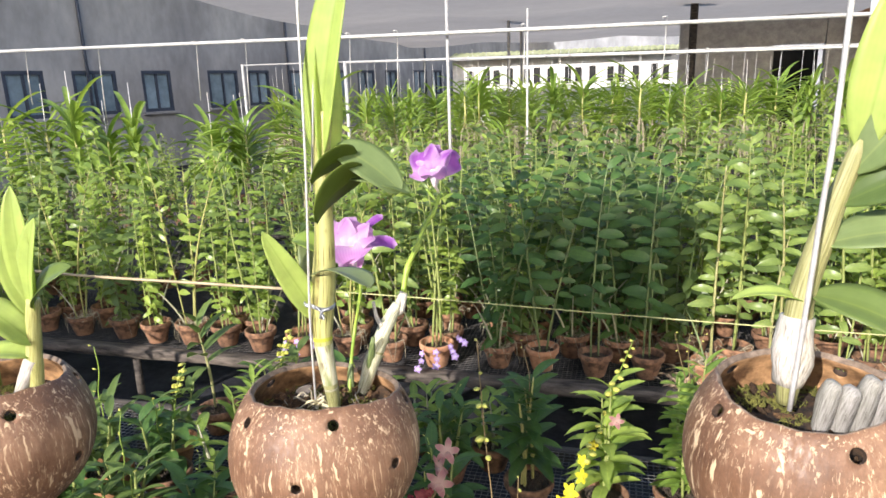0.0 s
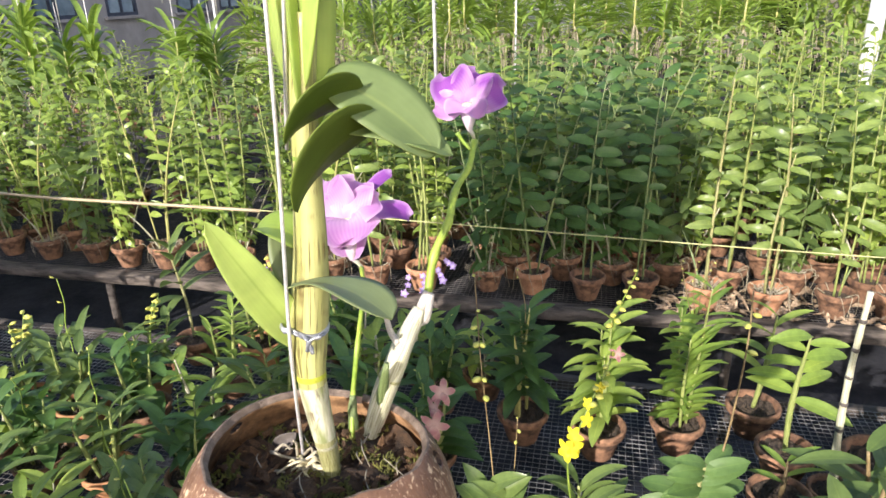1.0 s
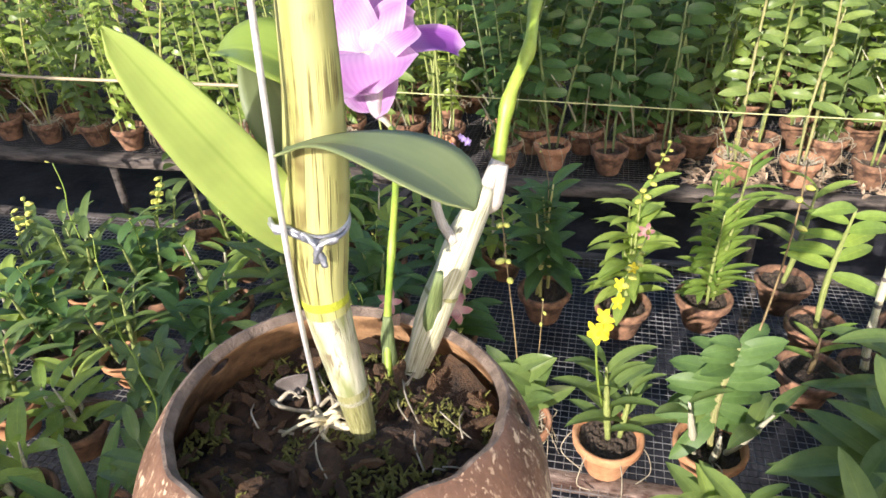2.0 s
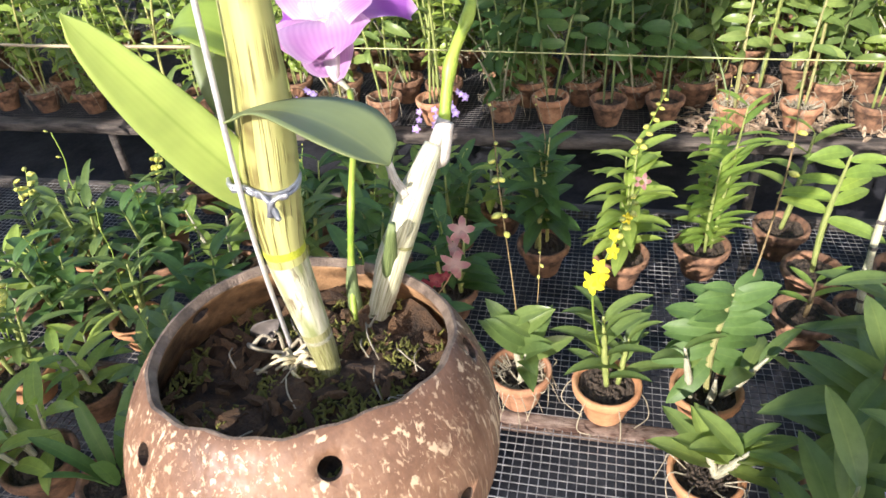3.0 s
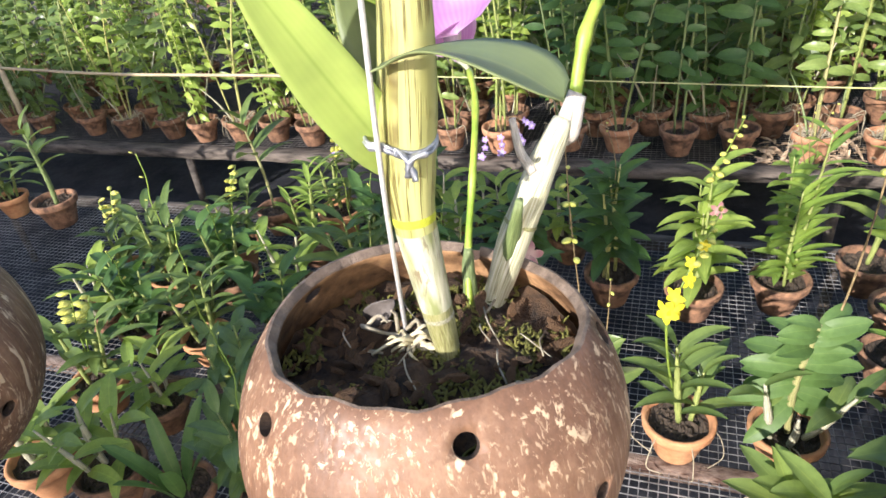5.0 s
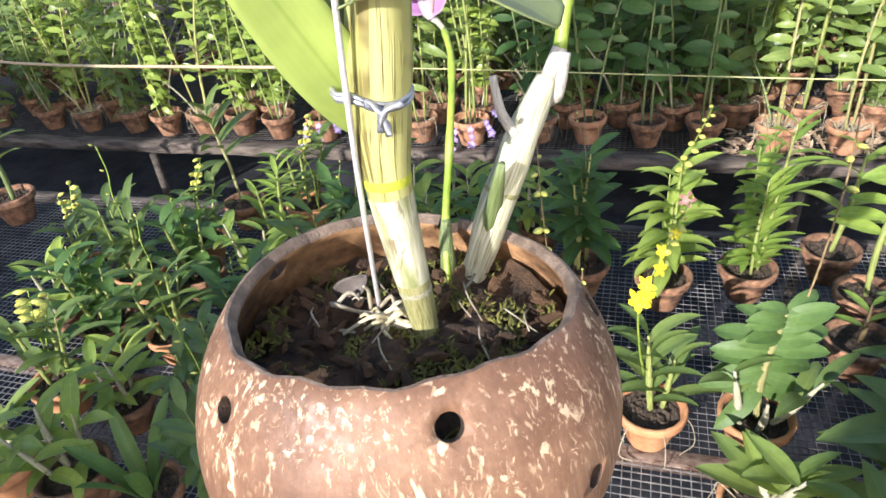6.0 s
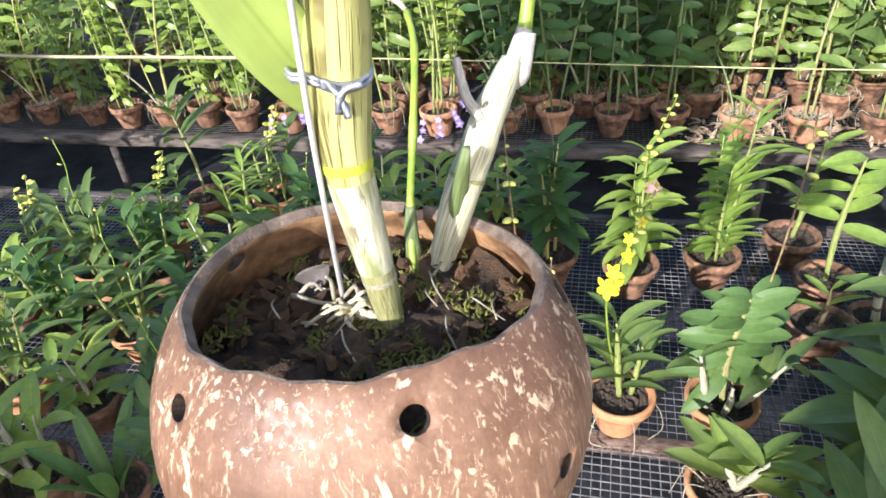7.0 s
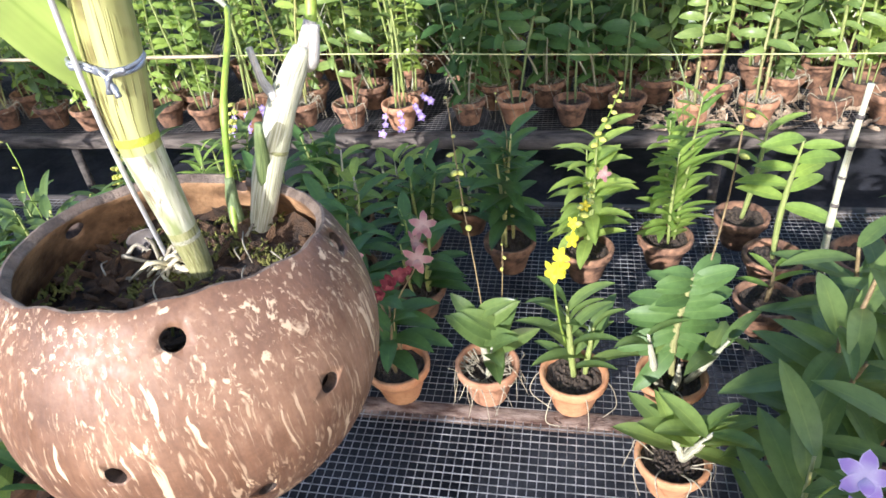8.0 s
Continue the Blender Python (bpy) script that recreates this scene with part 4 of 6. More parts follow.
spike(p, [(0.01, 0, SOIL_Z), (-0.05, -0.04, 0.24), (0.0, -0.05, 0.36), (0.07, -0.05, 0.43)], 0.0022, M_STEM_DK,
      [(0.40 + 0.04 * i, B_RED, 0.9 + 0.15 * (i % 3), (-0.9 + 0.6 * (i % 4), -1, 0.3 - 0.3 * (i % 2))) for i in range(16)])

# big fan of broad leaves
p = potted("potted_orchid", 0.264, 1.455, "large broad-leaved dendrobium fan in a terracotta pot", 4, 0, 1.0)
add_cane(p, (0.0, 0, SOIL_Z), 0.29, 60, 0.05, r=0.008, leaves=32, start=0.25, face=14, cane=M_CANE_OLIVE, rng=R, pieces=LS_FAN, up=(0.75, -0.45), tilt=(0.1, -0.55, 0.8), loose=1.7)
add_cane(p, (-0.035, -0.02, SOIL_Z), 0.15, 190, 0.2, r=0.009, leaves=3, start=0.6, face=30, cane=M_CANE_OLD, rng=R, pieces=LS_MID)
add_cane(p, (0.03, -0.01, SOIL_Z), 0.14, 350, 0.5, r=0.008, leaves=4, start=0.5, face=70, cane=M_CANE_OLD, rng=R, pieces=LS_MID)
add_cane(p, (0.0, -0.035, SOIL_Z), 0.11, 270, 0.3, r=0.008, leaves=0, cane=M_CANE_OLD, rng=R, name="bare_cane")
spike(p, [(0.03, 0.03, 0.30), (0.055, 0.05, 0.42), (0.07, 0.07, 0.62), (0.07, 0.09, 0.74)], 0.0026, M_STEM_DK,
      [(0.72, B_BUD, 0.9, (0.5, -1, 0.2)), (0.8, B_BUD, 0.9, (-0.5, -1, 0.2)), (0.88, B_BUD, 0.8, (0.5, -1, 0.2))])
roots_over(p, R, 5)

# near pot with a low spray of leaves
p = potted("potted_orchid", 0.245, 1.235, "orchid with low spray of broad green leaves and dry roots", 5, 0, 0.95)
for az, h in ((20, 0.09), (160, 0.08), (330, 0.12)):
    add_cane(p, (0.02, 0.0, SOIL_Z), h, az, 0.4, r=0.009, leaves=5, start=0.35, face=az, cane=M_CANE_OLD, rng=R, pieces=LS_BROAD, up=(0.9, 0.3))
roots_over(p, R, 12)

# large dark plant at the bench's near right
for px, py, h, az, sd in ((0.50, 1.24, 0.42, 200, 6), (0.67, 1.30, 0.38, 100, 8), (0.53, 1.03, 0.32, 150, 9), (0.60, 1.47, 0.34, 170, 20)):
    p = potted("potted_orchid", px, py, "large dark green dendrobium with long drooping leaves", sd, 1, 1.05, 37 * sd)
    for i in range(3):
        add_cane(p, (0.03 * math.cos(2.1 * i), 0.03 * math.sin(2.1 * i), SOIL_Z), h * (1 - 0.16 * i), az + 115 * i, 0.18, r=0.008, leaves=11, start=0.2, face=40 * i, cane=M_STEM_DK, rng=R, pieces=LS_BIG, up=(0.5, 0.0))
p_fl = potted("potted_orchid", 0.37, 0.98, "dendrobium carrying one pale violet flower", 10, 0, 1.0)
add_cane(p_fl, (0, 0, SOIL_Z), 0.32, 60, 0.1, r=0.007, leaves=9, start=0.3, cane=M_CANE, rng=R, pieces=LS_BIG)
spike(p_fl, [(0, 0, 0.3), (0.03, 0.0, 0.38), (0.05, -0.02, 0.44)], 0.0025, M_STEM, [(1.0, B_VIO, 1.3, (0, -0.7, 0.7)), (0.85, B_VIO, 1.1, (0.6, -0.6, 0.5))])

# upright strap leaves
p = potted("potted_orchid", -0.97, 1.02, "orchid with long upright bright green strap leaves", 19, 1, 1.0)
_u = random.Random(19)
for i in range(6):
    a = 1.05 * i + 0.3
    way = Vector((0.35 * math.cos(a), 0.35 * math.sin(a), 1.0))
    part("leaf", leaf_mesh("strap_leaf", M_LEAF_SATIN, length=_u.uniform(0.17, 0.25), width=0.036, bend=_u.uniform(0.2, 0.8), fold=0.35, twist=_u.uniform(-0.3, 0.3), ns=9, nw=4, blunt=0.4), p, "", aim((0.02 * math.cos(a), 0.02 * math.sin(a), SOIL_Z), way, (-math.cos(a), -math.sin(a), 0.4)))

# tall, small-leaved, with pale spikes
p = potted("potted_orchid", 0.30, 2.01, "tall narrow-leaved dendrobium with dry flower spikes", 11, 1, 1.0)
for az, h in ((0, 0.44), (140, 0.36), (250, 0.30)):
    add_cane(p, (0.025 * math.cos(az), 0.025 * math.sin(az), SOIL_Z), h, az, 0.05, r=0.005, leaves=26, start=0.08, cane=M_CANE_GREEN, rng=R, pieces=LS_SMALL, up=(0.7, 0.25))
for i in range(3):
    spike(p, [(0.01 * i, 0, 0.45), (0.02 * i - 0.02, 0, 0.52), (0.04 * i - 0.04, 0.01, 0.60)], 0.0016, M_STEM_DK, [(0.9, B_BUD, 0.35, (0, -1, 0)), (1.0, B_BUD, 0.35, (0.4, -1, 0.4)), (0.75, B_BUD, 0.3, (-0.5, -1, 0))])

p = potted("potted_orchid", 0.075, 1.94, "tall slender orchid with a yellow-green bud spike and pink blooms", 12, 1, 1.0)
for az, h in ((30, 0.38), (190, 0.32), (300, 0.26)):
    add_cane(p, (0.02 * math.cos(az), 0.02 * math.sin(az), SOIL_Z), h, az, 0.04, r=0.005, leaves=17, start=0.15, cane=M_CANE_GREEN, rng=R, pieces=LS_SUNNY, up=(0.8, 0.3))
spike(p, [(0.01, 0, 0.38), (0.02, 0, 0.45), (0.05, 0.0, 0.54), (0.07, 0, 0.60)], 0.002, M_STEM, [(0.3 + 0.07 * i, B_BUD, 1.15 - 0.06 * i, (0.5 if i % 2 else -0.5, -1, 0.2)) for i in range(11)])
spike(p, [(0.02, -0.02, 0.33), (0.03, -0.06, 0.38)], 0.002, M_STEM, [(1.0, B_PINK, 0.95, (0.2, -1, 0.3))])

p = potted("potted_orchid", -0.15, 1.97, "dark leafy dendrobium with thin dry spikes", 13, 1, 1.0)
for az, h in ((10, 0.36), (130, 0.29), (240, 0.32)):
    add_cane(p, (0.025 * math.cos(az), 0.025 * math.sin(az), SOIL_Z), h, az, 0.10, r=0.006, leaves=15, start=0.2, cane=M_CANE, rng=R, pieces=LS_DARK, up=(0.8, 0.3))
spike(p, [(0, 0, 0.36), (0.0, 0, 0.46), (-0.03, 0.02, 0.56)], 0.0018, M_STEM_DK, [(0.9, B_BUD, 0.35, (0, -1, 0)), (1, B_BUD, 0.35, (0.5, -1, 0))])

p = potted("potted_orchid", 0.53, 2.13, "young yellow-green orchid in a weathered round terracotta pot", 14, 1, 1.0)
add_cane(p, (0.0, 0, SOIL_Z), 0.30, 30, 0.12, r=0.008, leaves=8, start=0.3, face=0, cane=M_CANE_GREEN, rng=R, pieces=LS_SUNNY)
p = potted("potted_orchid", 0.575, 1.93, "yellow-green orchid with arching banana-like leaves", 15, 1, 1.0)
add_cane(p, (0.0, 0, SOIL_Z), 0.36, 60, 0.02, r=0.008, leaves=10, start=0.46, face=4, cane=M_CANE_GREEN, rng=R, pieces=LS_LIGHT, up=(0.35, 0.05), tilt=(0, -0.5, 0.8))
p = potted("potted_orchid", 0.52, 1.74, "small dark orchid in a weathered pot", 16, 1, 1.0)
add_cane(p, (0.0, 0, SOIL_Z), 0.10, 60, 0.2, r=0.006, leaves=4, start=0.4, cane=M_STEM_DK, rng=R, pieces=LS_SMALL)
p = potted("clay_pot", 0.80, 1.90, "wide dark clay pot with bare soil", 17, 1, 1.25, category="pot")
p = potted("potted_orchid", 0.665, 1.805, "small pot holding one bleached bare cane", 18, 1, 0.8)
g = Geo()
w = smooth_path([(0, 0, SOIL_Z - 0.01), (-0.022, 0, 0.25), (-0.034, 0, 0.52), (-0.030, 0.0, 0.80)], 6)
g.tube(w, np.linspace(0.013, 0.008, len(w)) * np.where(np.arange(len(w)) % 3, 1, 1.15), 8)
bare = part("bare_cane", g.mesh("bare_cane", M_CANE_PALE), p, "bleached upright bare cane")
for i in range(2, len(w) - 1, 2):
    g = Geo()
    d = (w[i + 1] - w[i]) / np.linalg.norm(w[i + 1] - w[i])
    q = 0.0135 - 0.0052 * i / len(w)
    g.tube([w[i] - d * 0.006, w[i] - d * 0.002, w[i] + d * 0.004, w[i] + d * 0.008], [q, q * 1.2, q * 1.12, q * 0.96], 9, False, 0, 0.1)
    part("node", g.mesh("node", M_DRY), bare, "dark joint ring")

# -- front bench, the crowd --
def bushy(label, seed, leaves_of, cane_mat, canes=3, h=(0.22, 0.4), n=9, pot=0, spikes=0, bloom=None, start=0.2, face_up=(0.85, 0.25)):
    rng = random.Random(seed)
    t = potted("potted_orchid", 0, 0, label, seed, pot)
    for i in range(canes):
        a = 2 * math.pi * i / canes + rng.uniform(-0.5, 0.5)
        add_cane(t, (0.028 * math.cos(a), 0.028 * math.sin(a), SOIL_Z), rng.uniform(*h), math.degrees(a), rng.uniform(0.05, 0.3), r=rng.uniform(0.005, 0.009), leaves=n, start=start, cane=cane_mat, rng=rng, pieces=leaves_of, up=face_up)
    for i in range(spikes):
        a = rng.uniform(0, 6.28)
        top = h[1] + rng.uniform(0.12, 0.26)
        if bloom is None:
            zig = [(0.03 * math.cos(a) * q + 0.006 * (-1) ** j, 0.03 * math.sin(a) * q, h[0] + (top - h[0]) * q) for j, q in enumerate(np.linspace(0, 1, 6))]
            spike(t, zig, 0.0022, M_STEM, [(q, B_BUD, rng.uniform(0.25, 0.45), (rng.uniform(-1, 1), -0.6, 0.5)) for q in (0.6, 0.8, 1.0)])
            continue
        pts = [(0, 0, h[0]), (0.02 * math.cos(a), 0.02 * math.sin(a), (h[0] + top) / 2), (0.07 * math.cos(a), 0.07 * math.sin(a), top)]
        spike(t, pts, 0.0022, M_STEM, [(q, bloom, rng.uniform(0.8, 1.2), (rng.uniform(-1, 1), -1, rng.uniform(0, 0.6))) for q in np.linspace(0.74, 1, 11)])
    return t


KINDS = [
    bushy("bushy green dendrobium in a terracotta pot on the mesh bench", 21, LS_MID, M_CANE_GREEN, 4, (0.13, 0.25), 9, 0, 1),
    bushy("dark green dendrobium with broad leaves in a weathered pot", 22, LS_DARK, M_CANE_GREEN, 4, (0.11, 0.23), 8, 1, 1),
    bushy("green dendrobium with a yellow-green bud spike", 23, LS_MID, M_CANE_GREEN, 3, (0.13, 0.23), 9, 0, 2, B_BUD),
    bushy("low broad-leaved orchid in a terracotta pot", 24, LS_BROAD, M_CANE_OLD, 3, (0.08, 0.18), 6, 0),
    bushy("long-leaved yellowish orchid in a weathered clay pot", 25, LS_SUNNY, M_CANE_OLD, 3, (0.10, 0.22), 7, 1),
    bushy("light green narrow-leaved dendrobium in a clay pot", 26, LS_NARROW, M_CANE_GREEN, 3, (0.20, 0.30), 14, 1),
    bushy("nearly bare orchid in a wide weathered clay pot", 27, LS_MID, M_CANE_GREY, 2, (0.16, 0.3), 6, 1, 0, None, 0.5),
    bushy("tall single-caned orchid with broad hanging leaves", 28, LS_BIG, M_CANE_OLIVE, 1, (0.34, 0.38), 9, 1, 0, None, 0.45),
]
crowd = random.Random(5)
spots = [(-1.60, 1.13, 3), (-1.36, 1.02, 3), (-1.17, 1.03, 4), (-0.77, 1.06, 0), (-1.42, 1.27, 2), (-1.20, 1.25, 4), (-0.97, 1.28, 0), (-0.74, 1.30, 4)]
spots += [(-1.66, 1.55, 4), (-1.45, 1.50, 1), (-1.24, 1.50, 0), (-1.00, 1.53, 1), (-0.76, 1.52, 3), (-0.53, 1.56, 1)]
spots += [(-1.74, 1.76, 2), (-1.52, 1.74, 0), (-1.31, 1.76, 1), (-1.07, 1.75, 4), (-0.83, 1.77, 0), (-0.60, 1.80, 1), (-0.38, 1.74, 1)]
spots += [(-2.42, 2.12, 6), (-2.72, 2.16, 0), (-1.42, 1.96, 2), (-1.16, 2.02, 5), (-0.92, 2.03, 1), (-0.68, 2.06, 4), (-0.43, 2.07, 1)]
spots += [(-1.40, 2.20, 7), (-1.14, 2.21, 2), (-0.80, 2.22, 1), (-0.56, 2.22, 4), (-0.30, 2.17, 4)]
spots += [(0.80, 1.55, 1), (0.98, 1.32, 4), (0.98, 1.62, 1), (1.02, 1.90, 0), (1.05, 2.14, 1), (1.25, 1.45, 1), (1.28, 1.75, 4), (1.30, 2.05, 0)]
used = set()
for x, y, k in spots:
    m = pose(x, y, BENCH, 0, 0, crowd.uniform(0, 360)) @ Matrix.Scale(crowd.uniform(0.88, 1.06) if k != 6 else 1.15, 4)
    if k not in used:
        KINDS[k].matrix_basis = m
        used.add(k)
    else:
        c = copy_thing(KINDS[k], m)
        c.matrix_basis = m


# -- tall dendrobiums on the far benches --
def tall(label, seed, mat, cane_mat, canes, h, n, ll, lw, pot=0, start=0.3, up=(0.8, 0.3), lean=(0.02, 0.16), two=True, bend=0.8, ns=4, dead=1):
    rng = random.Random(seed)
    t = potted("tall_dendrobium", 0, 0, label, seed, pot, group="tall dendrobiums", category="orchid")
    for i in range(canes):
        a = 2 * math.pi * i / canes + rng.uniform(-0.6, 0.6)
        add_cane(t, (0.03 * math.cos(a), 0.03 * math.sin(a), SOIL_Z), rng.uniform(*h), math.degrees(a), rng.uniform(*lean), rng.uniform(-0.14, 0.16), r=rng.uniform(0.0034, 0.0052),
                 leaves=n, ll=ll, lw=lw, start=start, cane=cane_mat, mat=mat, rng=rng, up=up, two=two, bend=bend, ns=ns, blunt=0.5, fold=0.14, tilt=(0, -0.45, 0.8), face=rng.uniform(-55, 55))
    for i in range(dead):
        a = rng.uniform(0, 6.28)
        add_cane(t, (0.03 * math.cos(a), 0.03 * math.sin(a), SOIL_Z), rng.uniform(0.15, 0.4), math.degrees(a), 0.4, 0.3, r=0.0045, leaves=0, cane=M_CANE_OLD, rng=rng, name="bare_cane")
    return t


TALL = [
    tall("tall leafy dendrobium with small light leaves in terracotta pot", 31, M_LEAF_BRIGHT, M_CANE_GREEN, 4, (0.6, 0.98), 36, 0.072, 0.027, 3, 0.10, up=(0.75, 0.0), bend=1.3, dead=1),
    tall("tall leafy dendrobium with small green leaves in terracotta pot", 32, M_LEAF, M_CANE_GREEN, 4, (0.55, 0.95), 34, 0.074, 0.028, 3, 0.10, up=(0.7, -0.1), bend=1.2, dead=1),
    tall("tall dendrobium with yellow-green canes and small leaves", 33, M_LEAF_BRIGHT, M_CANE_GREEN, 4, (0.6, 1.05), 34, 0.080, 0.026, 3, 0.12, up=(0.75, -0.1), bend=1.3, dead=2),
    tall("tall dendrobium with broad dark leaves on bare-based canes", 34, M_LEAF_DARK, M_CANE_GREY, 4, (0.7, 1.0), 32, 0.100, 0.037, 3, 0.0, up=(0.5, -0.3), bend=1.0, dead=2),
    tall("tall dendrobium with broad green leaves in weathered pot", 35, M_LEAF, M_CANE_GREY, 4, (0.65, 1.0), 32, 0.096, 0.035, 3, 0.0, up=(0.5, -0.25), bend=1.0),
    tall("sparse dendrobium with bleached canes and few leaves", 36, M_LEAF_BRIGHT, M_CANE, 3, (0.55, 0.9), 24, 0.082, 0.029, 3, 0.22, dead=1),
]


def bench_front(label, seed, leaves_of, cane_mat, canes, h, n, pot, start, dead, lean):
    """A dendrobium of the bench's front row: few stout canes, bare below, with two ranks of separate blades."""
    rng = random.Random(seed)
    t = potted("tall_dendrobium", 0, 0, label, seed, pot, group="tall dendrobiums", category="orchid")
    for i in range(canes):
        a = 2 * math.pi * (i + 0.3) / canes + rng.uniform(-0.5, 0.5)
        add_cane(t, (0.022 * math.cos(a), 0.022 * math.sin(a), SOIL_Z), rng.uniform(*h), math.degrees(a), rng.uniform(*lean), rng.uniform(-0.16, 0.18), r=rng.uniform(0.0046, 0.0062), leaves=n,
                 start=start * rng.uniform(0.85, 1.2), cane=cane_mat, rng=rng, pieces=leaves_of, up=(0.6, -0.2), tilt=(0, -0.75, 0.55), face=rng.uniform(-55, 55), taper=0.45, loose=2.6, skip=0.2)
    for i in range(dead):
        a = rng.uniform(0, 6.28)
        add_cane(t, (0.03 * math.cos(a), 0.03 * math.sin(a), SOIL_Z), rng.uniform(0.12, 0.32), math.degrees(a), 0.35, 0.3, r=0.0045, leaves=0, cane=M_CANE_GREY, rng=rng, name="bare_cane")
    return t


LS_TALL_DARK = leaf_set("oblong_leaf", M_LEAF_DARK, 71, 0.118, 0.043, n=5, bend=0.9, fold=0.2, blunt=0.55)
LS_TALL_LIGHT = leaf_set("oblong_leaf", M_LEAF_TALL, 72, 0.112, 0.036, n=5, bend=1.0, fold=0.22, blunt=0.55)
FRONT = [
    bench_front("dendrobium with dark oblong leaves on bare-based canes", 81, LS_TALL_DARK, M_CANE_GREY, 2, (0.75, 0.98), 19, 3, 0.22, 0, (0.02, 0.13)),
    bench_front("dendrobium with dark paired leaves in a weathered pot", 82, LS_TALL_DARK, M_CANE_GREY, 2, (0.70, 0.95), 18, 2, 0.24, 1, (0.03, 0.16)),
    bench_front("sunlit dendrobium with stout yellow-green canes", 83, LS_TALL_LIGHT, M_CANE_GREEN, 2, (0.70, 0.98), 17, 3, 0.26, 1, (0.04, 0.16)),
    bench_front("sunlit leaning dendrobium with pale bare canes and roots", 84, LS_TALL_LIGHT, M_CANE_OLIVE, 2, (0.60, 0.90), 17, 2, 0.30, 1, (0.06, 0.22)),
]
for t, n in ((FRONT[1], 5), (FRONT[2], 6), (FRONT[3], 14)):
    roots_over(t, random.Random(n + 50), n, 0.082, 0.118)
part("root_tangle", tangle_mesh(44), FRONT[3], "dry grey root tangle")
for t, n in ((TALL[3], 5), (TALL[4], 2), (TALL[5], 12)):
    roots_over(t, random.Random(n), n, 0.082, 0.118)
    part("root_tangle", tangle_mesh(n), t, "dry grey root tangle")
FLOWERY = potted("tall_dendrobium", 0, 0, "dendrobium with pale violet flowers at the bench front", 37, 2, group="tall dendrobiums")
_r = random.Random(37)
for i in range(3):
    add_cane(FLOWERY, (0.02 * i - 0.02, 0.01, SOIL_Z), 0.6 + 0.1 * i, 120 * i, 0.08, r=0.006, leaves=14, ll=0.09, lw=0.026, start=0.4, cane=M_CANE_GREEN, mat=M_LEAF, rng=_r)
for i in range(4):
    a = -2.4 + i * 0.7
    spike(FLOWERY, [(0, 0, 0.1), (0.05 * math.cos(a), 0.05 * math.sin(a), 0.16), (0.13 * math.cos(a), 0.15 * math.sin(a), 0.03 + 0.03 * i)], 0.002, M_STEM_DK,
          [(0.8, B_VIO, 0.6, (math.cos(a), -1, 0.4)), (1.0, B_VIO, 0.75, (math.cos(a) * 0.5, -1, 0.2)), (0.9, B_VIO, 0.6, (0.4, -1, 0.6))])

far = random.Random(9)
taken = set()


def place_tall(x, y, kind, s=1.0, turn=50):
    m = pose(x, y, BENCH, 0, 0, far.uniform(-turn, turn)) @ Matrix.Scale(s, 4)
    t = (TALL + FRONT)[kind]
    if kind not in taken:
        t.matrix_basis = m
        taken.add(kind)
    else:
        c = copy_thing(t, m)
        c.matrix_basis = m


FRONT_ROW = [(-3.62, 1), (-3.42, 4), (-3.05, 1), (-2.79, 5), (-2.51, 4), (-2.29, 0), (-2.08, 5), (-1.88, 0), (-1.66, 2), (-1.42, None), (-1.19, 5), (-0.955, 8), (-0.72, None), (-0.43, 3), (-0.225, 7),
             (0.015, 6), (0.24, 6), (0.50, 9), (0.745, 9), (1.005, 8), (1.22, 8), (1.45, 2), (1.7, 4)]
for x, kind in FRONT_ROW:
    if kind is None:
        m = pose(x, 2.97, BENCH, 0, 0, 20)
        if x == -0.72:
            FLOWERY.matrix_basis = m
        else:
            copy_thing(FLOWERY, m)
        continue
    place_tall(x, 2.995 + far.uniform(-0.02, 0.03), kind, far.uniform(0.94, 1.04), 25)
for x, y, kind in ((-0.33, 3.18, 4), (-0.10, 3.20, 3), (0.12, 3.18, 3), (0.37, 3.20, 4), (0.62, 3.18, 8), (0.88, 3.20, 4)):
    place_tall(x, y, kind, far.uniform(0.98, 1.06), 25)
for j, y in enumerate((3.17, 3.38, 3.61, 3.86, 4.13, 4.42)):
    for i in range(28):
        x = -4.6 + 0.262 * i + (0.13 if j % 2 else 0) + far.uniform(-0.05, 0.05)
        if x < -1.35 * y * 0.82 - 0.6 or x > 0.6 * y + 0.2 or (y < 3.2 and -0.45 < x < 1.0):
            continue
        kind = far.choice((0, 2, 2, 0, 1)) if x < -0.8 else far.choice((3, 4, 1, 4, 2)) if x < 0.5 else far.choice((2, 4, 0, 2))
        if x < -1.2:
            kind = far.choice((0, 2, 1, 4, 0))
            if far.random() < 0.16 + 0.14 * j:
                continue
        place_tall(x, y + far.uniform(-0.04, 0.04), kind, far.uniform(0.78, 1.1) if x < -1.2 else far.uniform(0.9, 1.08))
for j, y in enumerate((5.65, 6.1, 6.6, 7.0)):
    for i in range(24):
        x = -6.4 + 0.45 * i + far.uniform(-0.1, 0.1)
        if x > 0.62 * y or x < -1.0 * y:
            continue
        place_tall(x, y, far.choice((0, 2, 2, 1)), far.uniform(0.72, 0.86) if x < -2.2 else far.uniform(1.0, 1.15))


